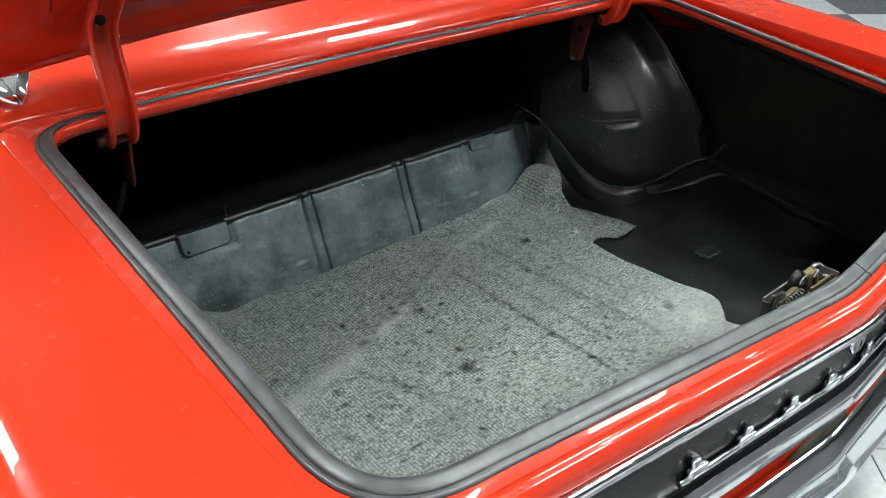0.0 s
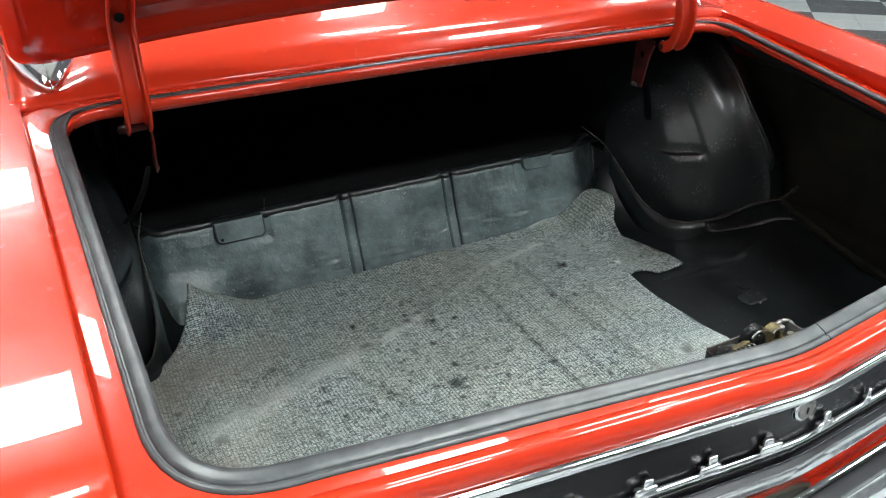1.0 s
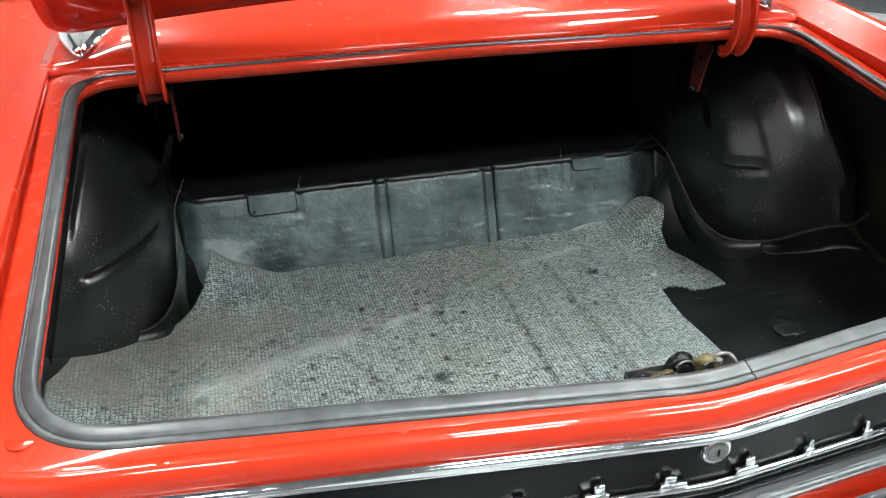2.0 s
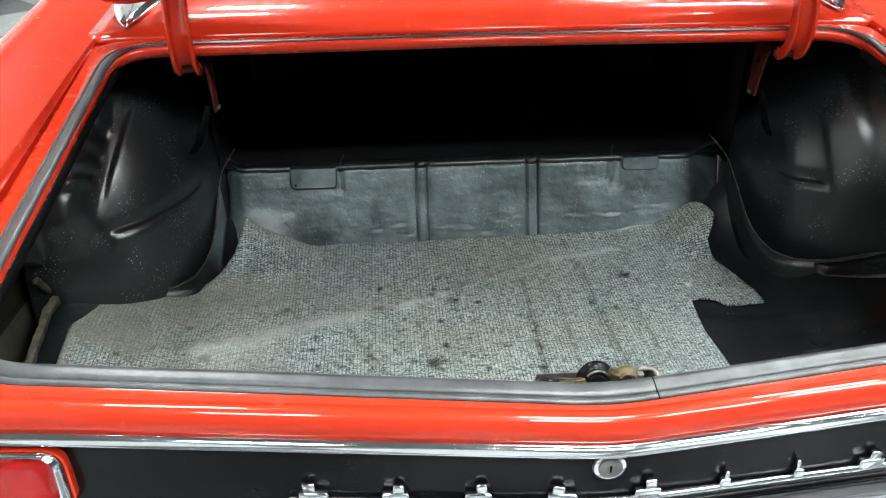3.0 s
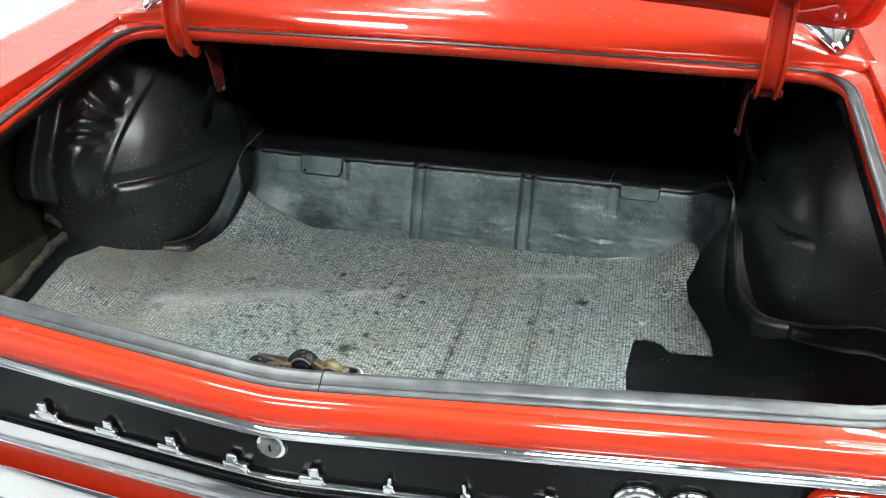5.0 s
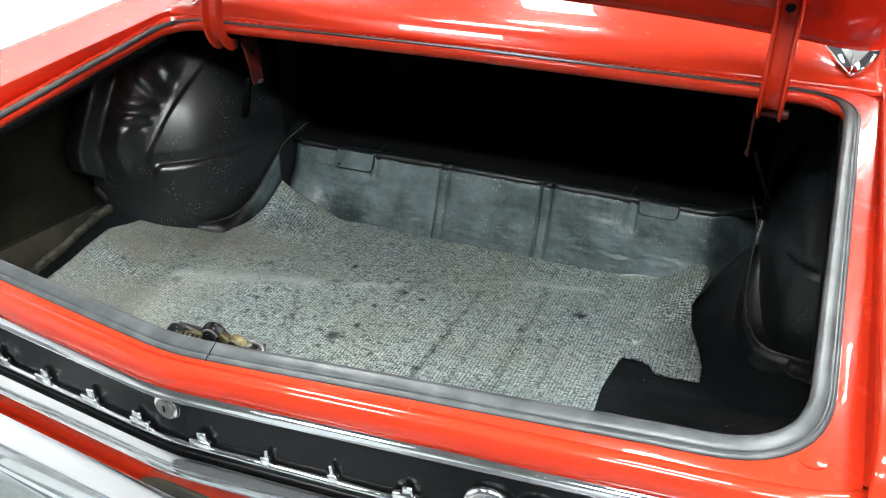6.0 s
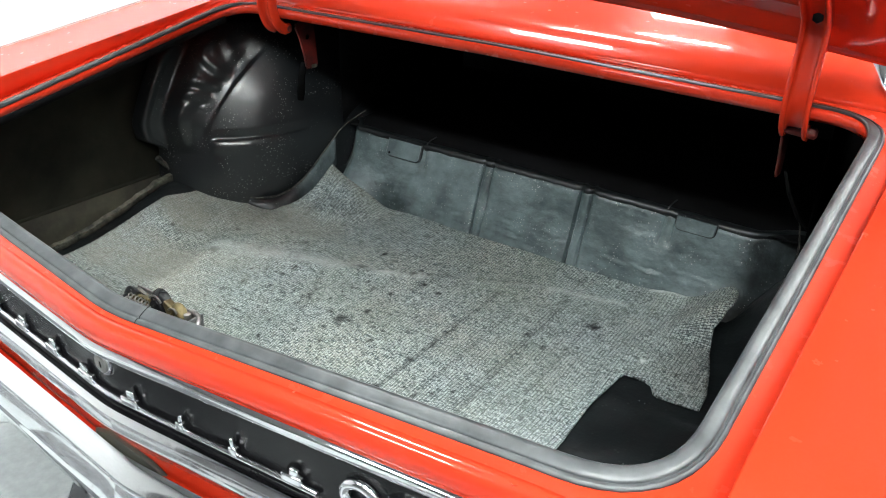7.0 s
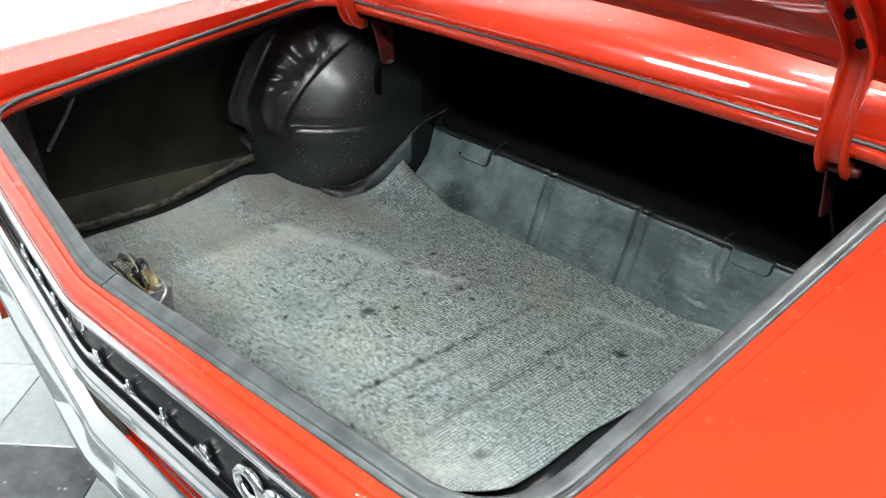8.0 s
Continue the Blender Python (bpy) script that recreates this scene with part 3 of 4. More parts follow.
def boot_lid():
    lid = new("boot_lid")
    lid.parent = car
    tagged(lid, "raised red boot lid with pressed inner frame")
    low = Vector((0, 0.972, 1.000))
    lean = Matrix.Rotation(radians(LID_LEAN), 4, "X")
    place = Matrix.Translation(low) @ lean
    edge = rounded([(-0.738, -0.012, 0.06), (0.738, -0.012, 0.06), (0.738, 0.90, 0.08), (-0.738, 0.90, 0.08)], 20, 8)
    mid = Vector((0, 0.43))

    def ring(s, d, sx=None):
        out = []
        for p in edge:
            x = p.x * (sx or s)
            y = mid.y + (p.y - mid.y) * s
            out.append(place @ Vector((x, d, y + 0.100 * (1 - (x / 0.738) ** 2) * max(0.0, 1 - max(0.0, p.y) / 0.43))))
        return out
    sheet("outer_skin", [ring(1.0, -0.004), ring(1.006, 0.004), ring(1.0, 0.014), ring(0.97, 0.020), ring(0.5, 0.034), ring(0.01, 0.036)], RED, lid, closed_u=True, sharp=35)
    sheet("inner_frame", [ring(1.0, -0.004), ring(0.988, -0.008), ring(0.970, -0.0075), ring(0.962, -0.003), ring(0.945, -0.002, 0.955), ring(0.85, -0.004, 0.89), ring(0.825, -0.002, 0.878), ring(0.80, 0.010, 0.862), ring(0.7, 0.012, 0.8), ring(0.02, 0.013)], RED, lid, closed_u=True, sharp=35)
    for x in (-0.24, 0.24):
        part("frame_rib", block((0.07, 0.016, 0.62), place @ Vector((x, 0.006, 0.46)), 0.008, Matrix.Rotation(radians(LID_LEAN), 3, "X"), 3), RED, lid)


def hinge(sign):
    cx = 0.577
    arm_path = spline([(0.700, 1.214, 0), (0.765, 1.160, 0), (0.822, 1.116, 0), (0.863, 1.082, 0), (0.878, 1.055, 0), (0.876, 1.018, 0), (0.869, 0.982, 0), (0.867, 0.948, 0), (0.873, 0.920, 0), (0.886, 0.900, 0), (0.905, 0.890, 0)], 6)
    prof = [(-0.0205, 0.012), (-0.0225, 0.008), (-0.0235, -0.006), (-0.0225, -0.0125), (-0.0195, -0.0140), (-0.0165, -0.0125), (-0.0155, -0.006), (-0.0145, 0.002), (-0.011, 0.0045),
            (0.011, 0.0045), (0.0145, 0.002), (0.0155, -0.006), (0.0165, -0.0125), (0.0195, -0.0140), (0.0225, -0.0125), (0.0235, -0.006), (0.0225, 0.008), (0.0205, 0.012)]
    ob = new("boot_hinge")
    ob.parent = car
    tagged(ob, "red painted gooseneck boot hinge")
    rows, n = [], len(arm_path)
    for i, p in enumerate(arm_path):
        d = (arm_path[min(i + 1, n - 1)] - arm_path[max(i - 1, 0)]).normalized()
        inner = Vector((-d.y, d.x))
        row = []
        for a, b in prof:
            row.append((sign * cx + a * 0.9, p.x + inner.x * b, p.y + inner.y * b))
        rows.append(row)
    sheet("hinge_arm", rows, RED, ob, thick=0.001, offset=0, sharp=60)
    part("hinge_bolt", disc(0.0085, 0.010, (sign * cx, 0.872, 1.076), "Y", 6, 0.001), BLACK_PAINT, ob, "black hex bolt")
    part("hinge_bolt", disc(0.0085, 0.010, (sign * cx, 0.812, 1.122), "Y", 6, 0.001), BLACK_PAINT, ob, "black hex bolt")
    for a in (-0.0195, 0.0195):
        part("arm_end", disc(0.0125, 0.007, (sign * cx + a * 0.9, 0.906, 0.892), "X", 18, 0.002), RED, ob)
    part("pivot_bush", tube_mesh("pivot_bush", [(sign * (cx + d), 0.910, 0.890) for d in (-0.022, 0.018, 0.029, 0.032)], [0.0075, 0.0095, 0.0095, 0.006], 14), OVERSPRAY, ob, "rolled dark red hinge eye")
    # fixed bracket below the pivot
    x = sign * 0.553
    plate = [(0.925, 0.898), (0.947, 0.902), (0.985, 0.895), (0.990, 0.84), (0.992, 0.790), (0.984, 0.783), (0.956, 0.786), (0.950, 0.82), (0.938, 0.865)]
    verts = [(x + t, y, z) for t in (-0.0015, 0.0015) for y, z in plate]
    k = len(plate)
    faces = [tuple(range(k)), tuple(range(k, 2 * k))] + [(i, (i + 1) % k, k + (i + 1) % k, k + i) for i in range(k)]
    part("hinge_bracket", as_mesh("hinge_bracket", verts, faces, 30), OVERSPRAY, ob, "dark steel hinge bracket with red overspray")
    edge = [(x, 0.926, 0.890), (x, 0.937, 0.866), (x, 0.949, 0.822), (x, 0.955, 0.792), (x, 0.965, 0.787)]
    part("bracket_edge", tube_mesh("bracket_edge", edge, 0.0028, 6), OVERSPRAY, ob, "red oversprayed rim of the bracket")
    part("bracket_chip", block((0.007, 0.016, 0.008), (x - sign * 0.003, 0.978, 0.789), 0.003, None, 3), LIP, ob, "pale chipped lump at the bracket foot")
    part("bracket_hole", disc(0.006, 0.0036, (x, 0.962, 0.862), "X", 14, 0.0003), BLACK_PAINT, ob)


def window_trim(sign):
    """Chrome V of the rear window surround: two flat bands that meet in a rounded tip round a grey wedge."""
    def line(points):
        return [Vector((sign * x, y, z)) for x, y, z in points]
    inn = line([(0.690, 0.943, 0.9575), (0.684, 0.948, 0.9615), (0.674, 0.966, 0.968), (0.656, 1.010, 0.9765), (0.634, 1.070, 0.984), (0.600, 1.18, 1.000)])
    out = line([(0.691, 0.943, 0.9575), (0.699, 0.948, 0.9600), (0.710, 0.966, 0.9655), (0.728, 1.010, 0.9745), (0.742, 1.070, 0.985), (0.760, 1.18, 1.010)])
    inn2 = line([(0.6905, 0.966, 0.967), (0.6895, 0.970, 0.9695), (0.686, 0.980, 0.974), (0.674, 1.018, 0.984), (0.655, 1.075, 0.994), (0.624, 1.18, 1.012)])
    out2 = line([(0.6910, 0.966, 0.967), (0.6925, 0.970, 0.9690), (0.697, 0.980, 0.9730), (0.711, 1.018, 0.983), (0.724, 1.075, 0.994), (0.740, 1.18, 1.018)])
    lift = Vector((0, -0.001, 0.0045))
    trim = sheet("window_trim", [inn, [a.lerp(b, 0.12) + lift * 0.9 for a, b in zip(inn, inn2)], [a.lerp(b, 0.8) + lift for a, b in zip(inn, inn2)], inn2], CHROME, car, "pointed chrome rear window trim", thick=0.002, sharp=50)
    sheet("trim_edge", [out, [a.lerp(b, 0.12) + lift * 0.9 for a, b in zip(out, out2)], [a.lerp(b, 0.8) + lift for a, b in zip(out, out2)], out2], CHROME, trim, thick=0.002, sharp=50)
    mid = [a.lerp(b, 0.5) + Vector((0, 0, 0.002)) for a, b in zip(inn2, out2)]
    sheet("trim_infill", [inn2, mid, out2], DUSTY_STEEL, trim, "grey infill", sharp=20)
    part("trim_ridge", tube_mesh("trim_ridge", [p + Vector((0, 0, 0.001)) for p in mid], 0.0016, 8), STEEL, trim)
    part("trim_screw", disc(0.0042, 0.006, (sign * 0.6905, 0.957, 0.9655), "Z", 12, 0.0008), BLACK_PAINT, trim, "small dark screw")


def wheel(sign):
    """Rear road wheel under the car."""
    prof = [(-0.085, 0.20), (-0.095, 0.25), (-0.098, 0.29), (-0.088, 0.322), (-0.06, 0.331), (0.06, 0.331), (0.088, 0.322), (0.098, 0.29), (0.095, 0.25), (0.085, 0.20)]
    wh = new("wheel")
    wh.parent = car
    rows = [[(sign * 0.765 + x, 1.25 + r * math.cos(a), 0.331 + r * math.sin(a)) for x, r in prof] for a in (2 * math.pi * k / 48 for k in range(48))]
    sheet("tyre", rows, BLACK_PAINT, wh, "black tyre", closed_u=True, closed_v=True)
    part("rim", disc(0.20, 0.14, (sign * 0.765, 1.25, 0.331), "X", 40, 0.02), STEEL, wh, "steel wheel rim")


gutter()
weatherstrip()
for s in (-1, 1):
    quarter(s)
    tail_lamp(s)
    hinge(s)
    window_trim(s)
    wheel(s)
filler()
tail_panels()
emblem()
boot_lock()
bumper()
boot_lid()


# ---------- inside the boot ----------
def pan_z(x, y):
    """Height of the boot floor."""
    z = 0.405
    z += 0.085 * smooth(abs(x), 0.63, 0.86) * smooth(y, 0.42, 0.80)
    z += 0.020 * smooth(abs(x), 0.70, 0.86) * (1 - smooth(y, 0.42, 0.80))
    cove = smooth(y, 1.03, 1.10)
    z += 0.022 * cove
    corner = smooth(y, 0.93, 1.12) * smooth(abs(x), 0.50, 0.62)
    z += (0.11 if x > 0 else 0.05) * corner
    return z


def boot_floor():
    xs = [-0.865 + 1.73 * i / 120 for i in range(121)]
    ys = [0.06 + 1.07 * i / 80 for i in range(81)]
    rows = []
    for y0 in ys:
        row = []
        for x in xs:
            y = 0.06 + (y0 - 0.06) * (1.072 + 0.055 * smooth(abs(x), 0.49, 0.60) - 0.06) / 1.07
            z = pan_z(x, y) - 0.02 * smooth(y, 1.03, 1.10) * (1 - smooth(abs(x), 0.45, 0.55))
            if x > 0.42:
                z += 0.010 * smooth(math.sin((y - 0.2) * 14) * 0.5 + 0.5, 0.35, 0.65) * bell(x, 0.62, 0.12) * (y < 0.7)
                z += 0.010 * bell(math.hypot(x - 0.60, y - 0.60), 0.0, 0.030)
            z += 0.003 * noise.noise((x * 7, y * 7, 0))
            row.append((x, y, z))
        rows.append(row)
    sheet("boot_floor", rows, PAN_COAT, car, "black undercoated boot floor pan", thick=0.0015, offset=-1)
    rnd = random.Random(12)
    rows = []
    for f, h in ((1.0, 0.0005), (0.85, 0.0035), (0.6, 0.0045), (0.3, 0.004), (0.03, 0.0045)):
        row = []
        for i in range(28):
            a = math.tau * i / 28
            grow = f * (1 + 0.35 * noise.noise((2 * math.cos(a), 2 * math.sin(a), 5)))
            x, y = 0.583 + 0.036 * grow * math.cos(a), 0.556 + 0.024 * grow * math.sin(a)
            row.append((x, y, pan_z(x, y) + 0.004 + h * (1 + 0.5 * noise.noise((x * 90, y * 90, 2)))))
        rows.append(row)
    sheet("floor_patch", rows, PATCH, car, "dusty flaking patch on the floor pan", closed_u=True, sharp=30)
    for k in range(16):
        x, y = rnd.uniform(0.45, 0.80), rnd.uniform(0.35, 0.78)
        bm = bmesh.new()
        bmesh.ops.create_icosphere(bm, subdivisions=1, radius=1)
        bmesh.ops.transform(bm, matrix=Matrix.LocRotScale((x, y, pan_z(x, y) + 0.011), None, (rnd.uniform(0.001, 0.0028), rnd.uniform(0.001, 0.002), 0.001)), verts=bm.verts)
        part("grit", bm, DUSTY_STEEL, car)
    part("floor_plug", disc(0.018, 0.004, (0.60, 0.60, pan_z(0.60, 0.60) + 0.009), "Z", 20, 0.0015), PAN_COAT, car, "black rubber floor plug")
    for s in (-1, 1):
        # well between floor and outer skin
        rows = []
        for i in range(121):
            y = 0.06 + 0.80 * i / 120
            z = pan_z(0.865, y)
            lip = z + 0.015 + 0.005 * noise.noise((y * 25, 1, s)) + 0.003 * noise.noise((y * 70, 4, s))
            wave = 0.006 * noise.noise((y * 18, 7, s)) + 0.003 * noise.noise((y * 60, 9, s))
            rows.append([(s * (0.8555 + wave), y, z + 0.001), (s * (0.856 + wave), y, lip), (s * (0.866 + 1.4 * wave), y, lip + 0.003), (s * 0.876, y, z - 0.02), (s * 0.880, y, z - 0.07), (s * 0.893, y, z - 0.085), (s * 0.912, y, z - 0.06)])
        sheet("side_well", rows, LIP if s < 0 else OLIVE, car, "dirty sealed seam beside the boot floor", thick=0.0015)
        rows = [[(s * x, y, z + 0.02 * (0.5 - (y - 0.06) / 0.9)) for y in (0.05 + 0.92 * i / 24 for i in range(25))] for x, z in ((0.905, 0.30), (0.912, 0.38), (0.920, 0.44), (0.927, 0.486))]
        sheet("lower_side_panel", rows, DIRTY if s < 0 else OLIVE, car, "dirty olive lower side panel", thick=0.0015)
        rows = [[(s * x, y, z + 0.02 * (0.5 - (y - 0.06) / 0.9)) for y in (0.05 + 1.15 * i / 24 for i in range(25))] for x, z in ((0.927, 0.486), (0.934, 0.492), (0.936, 0.60), (0.932, 0.74), (0.918, 0.81), (0.885, 0.828))]
        sheet("upper_side_panel", rows, OLIVE, car, "dark olive inner side panel", thick=0.0015)


def riser():
    xs = sorted(set([round(-0.60 + 1.2 * i / 110, 4) for i in range(111)] + [round(c + d, 4) for c in (-0.137, 0.128, -0.327, 0.328) for d in (-0.017, -0.014, -0.011, -0.008, 0.008, 0.011, 0.014, 0.017)]))
    rows = []
    for k in range(71):
        v = k / 70
        row = []
        for x in xs:
            y, z = 1.070 + 0.068 * v, 0.398 + 0.184 * v
            dent = 0.0
            for c in (-0.137, 0.128):
                d = abs(x - c)
                dent += (smooth(d, 0.017, 0.013) if d > 0.0125 else 1) * -0.004 if d < 0.017 else 0
                dent -= 0.010 * (bell(x, c - 0.0135, 0.0040) + bell(x, c + 0.0135, 0.0040))
            dent -= 0.006 * bell(x, -0.325, 0.006) * smooth(v, 0.62, 0.75)
            dent -= 0.006 * (bell(x, 0.317, 0.004) + bell(x, 0.340, 0.004)) * smooth(v, 0.58, 0.70)
            y -= dent
            y += 0.005 * noise.noise((x * 6, v * 2, 4)) + 0.0016 * noise.noise((x * 28, v * 7, 9)) + 0.0008 * noise.noise((x * 70, v * 16, 2))
            y += 0.0020 * (smooth(noise.noise((x * 34, v * 11, 40)), 0.15, 0.5) - smooth(noise.noise((x * 34, v * 11 + 0.25, 40)), 0.15, 0.5)) * bell(v, 0.25, 0.22)
            side = smooth(x, 0.495, 0.60)
            y += 0.055 * side + 0.050 * smooth(-x, 0.55, 0.60)
            y -= 0.05 * smooth(-x, 0.40, 0.58) * (1 - smooth(v, 0.0, 0.65))
            y -= 0.02 * smooth(x, 0.36, 0.50) * (1 - smooth(v, 0.0, 0.5))
            if v > 0.93:
                y += 0.012 * ((v - 0.93) / 0.07) ** 2
            row.append((x, y, z))
        rows.append(row)
    face = sheet("seat_riser", rows, RISER_COAT, car, "dusty black pressed steel riser behind the seat", thick=0.0015, offset=0)
    # mixed towards black at the top edge, both ends and low on the left
    blacken = face.data.attributes.new("blacken", "FLOAT", "POINT")
    for i, p in enumerate(face.data.vertices):
        x, z = p.co.x, p.co.z
        blacken.data[i].value = max(0.75 * smooth(z, 0.566, 0.583), 0.52 * smooth(x, 0.445, 0.530), 0.6 * smooth(-x, 0.575, 0.60), 0.30 * bell(x, -0.40, 0.10) * (1 - smooth(z, 0.43, 0.50)))
    # rolled top edge, black and rough
    roll = []
    for dy, dz in ((-0.0016, -0.012), (-0.0022, -0.005), (0.0006, 0.0010), (0.006, 0.0032), (0.014, 0.0030), (0.022, 0.0005)):
        row = []
        for x in xs:
            w = 0.0020 * noise.noise((x * 24, dy * 90, 3)) + 0.0012 * noise.noise((x * 75, dy * 120, 6))
            back = 0.055 * smooth(x, 0.495, 0.60) + 0.050 * smooth(-x, 0.55, 0.60)
            for c in (-0.137, 0.128):
                back += 0.008 * (bell(x, c - 0.0135, 0.0045) + bell(x, c + 0.0135, 0.0045))
            row.append((x, 1.139 + dy + back + w, 0.5830 + dz + w * 0.7 - (0.004 * noise.noise((x * 60, 1, 8)) if dz < -0.01 else 0.0)))
        roll.append(row)
    sheet("riser_top_edge", roll, PAN_COAT, car, "black coated rolled top edge of the riser", thick=0.0012, offset=0, sharp=60)
    rnd = random.Random(3)
    for k in range(14):
        x = rnd.uniform(-0.47, 0.44)
        bm = bmesh.new()
        bmesh.ops.create_icosphere(bm, subdivisions=1, radius=1)
        bmesh.ops.transform(bm, matrix=Matrix.LocRotScale((x, 1.140 + rnd.uniform(0, 0.012), 0.5855), Euler((0, 0, rnd.uniform(-0.4, 0.4))), (rnd.uniform(0.003, 0.008), 0.0022, 0.0016)), verts=bm.verts)
        part("seam_dab", bm, SEAM, car)
    for c in (-0.327, 0.318):
        wire = [(c - 0.002, 1.150, 0.566), (c, 1.142, 0.584), (c + 0.004, 1.152, 0.594), (c + 0.010, 1.170, 0.600)]
        part("sealer_crease", tube_mesh("sealer_crease", spline(wire, 5), 0.0016, 6), COAT, car, "black sealer crease over the riser edge")
    # shelf running forward, with deep shade put into its black colour
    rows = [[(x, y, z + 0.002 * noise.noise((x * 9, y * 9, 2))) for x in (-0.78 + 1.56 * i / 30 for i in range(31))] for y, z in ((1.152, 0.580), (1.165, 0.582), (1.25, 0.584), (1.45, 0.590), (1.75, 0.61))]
    sheet("forward_shelf", rows, SHADE_BLACK, car, "shelf running under the rear seat, blackened for deep shade", thick=0.0015)
    # unseen sheets added to close the recess, coloured as dark as its shade
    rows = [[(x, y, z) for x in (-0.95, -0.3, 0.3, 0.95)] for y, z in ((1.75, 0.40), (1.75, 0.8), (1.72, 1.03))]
    sheet("seat_back", rows, SHADE_BLACK, car, "unseen back of the rear seat, blackened for deep shade", thick=0.002)
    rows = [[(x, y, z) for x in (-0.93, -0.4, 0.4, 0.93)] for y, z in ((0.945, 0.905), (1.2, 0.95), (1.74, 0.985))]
    sheet("parcel_shelf", rows, SHADE_BLACK, car, "unseen underside of the parcel shelf, blackened for deep shade", thick=0.002)
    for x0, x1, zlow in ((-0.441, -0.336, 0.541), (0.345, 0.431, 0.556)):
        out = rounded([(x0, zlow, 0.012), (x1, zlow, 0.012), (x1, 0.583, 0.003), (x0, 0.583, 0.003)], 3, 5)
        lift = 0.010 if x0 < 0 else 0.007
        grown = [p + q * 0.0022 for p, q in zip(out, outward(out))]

        def on(p, f):
            v = (p.y - 0.398) / 0.184
            return (p.x, 1.070 + 0.068 * v - f, p.y)
        tab = sheet("riser_tab", [[on(p, lift - 0.001) for p in out], [on(Vector(((p.x - (x0 + x1) / 2) * 0.96 + (x0 + x1) / 2, (p.y - 0.565) * 0.96 + 0.565)), lift + 0.001) for p in out],
                                  [on(Vector(((p.x - (x0 + x1) / 2) * 0.02 + (x0 + x1) / 2, (p.y - 0.565) * 0.02 + 0.565)), lift + 0.001) for p in out]], RISER_COAT, car, "pressed steel tab folded over the riser", closed_u=True, sharp=40)
        # slightly larger black rim paints the shadow in the gap round the tab
        sheet("tab_shadow_rim", [[on(p, -0.002) for p in grown], [on(p, lift - 0.003) for p in grown], [on(p, lift - 0.001) for p in out]], COAT, tab, "black rim standing in for the gap's shadow", closed_u=True)
        if x0 < 0:
            part("tab_hole", disc(0.0028, 0.003, (-0.430, 1.070 + 0.068 * 0.82 - 0.0115, 0.549), "Y", 10, 0.0003), BLACK_PAINT, tab)


WH = ((-0.905, 0.56), (-0.872, 0.555), (-0.868, 0.535), (-0.862, 0.512), (-0.84, 0.503), (-0.80, 0.490), (-0.765, 0.478), (-0.735, 0.462), (-0.705, 0.438), (-0.675, 0.402), (-0.648, 0.355), (-0.626, 0.300), (-0.610, 0.235), (-0.600, 0.16), (-0.596, 0.07), (-0.595, 0.004))


WH_RIGHT = ((-0.905, 0.479), (-0.884, 0.478), (-0.876, 0.474), (-0.868, 0.486), (-0.860, 0.478), (-0.84, 0.462), (-0.80, 0.444), (-0.765, 0.424), (-0.738, 0.404), (-0.724, 0.388), (-0.708, 0.372), (-0.684, 0.350), (-0.668, 0.326), (-0.654, 0.290), (-0.635, 0.236), (-0.617, 0.18), (-0.605, 0.12), (-0.600, 0.06), (-0.599, 0.004))


# hand-formed wrinkles beside the groove: height, slope, length, depth
FOLDS = ((0.688, 0.10, 0.060, 0.0040), (0.712, 0.15, 0.085, 0.0048), (0.738, 0.45, 0.085, 0.0048), (0.764, 0.75, 0.080, 0.0044))


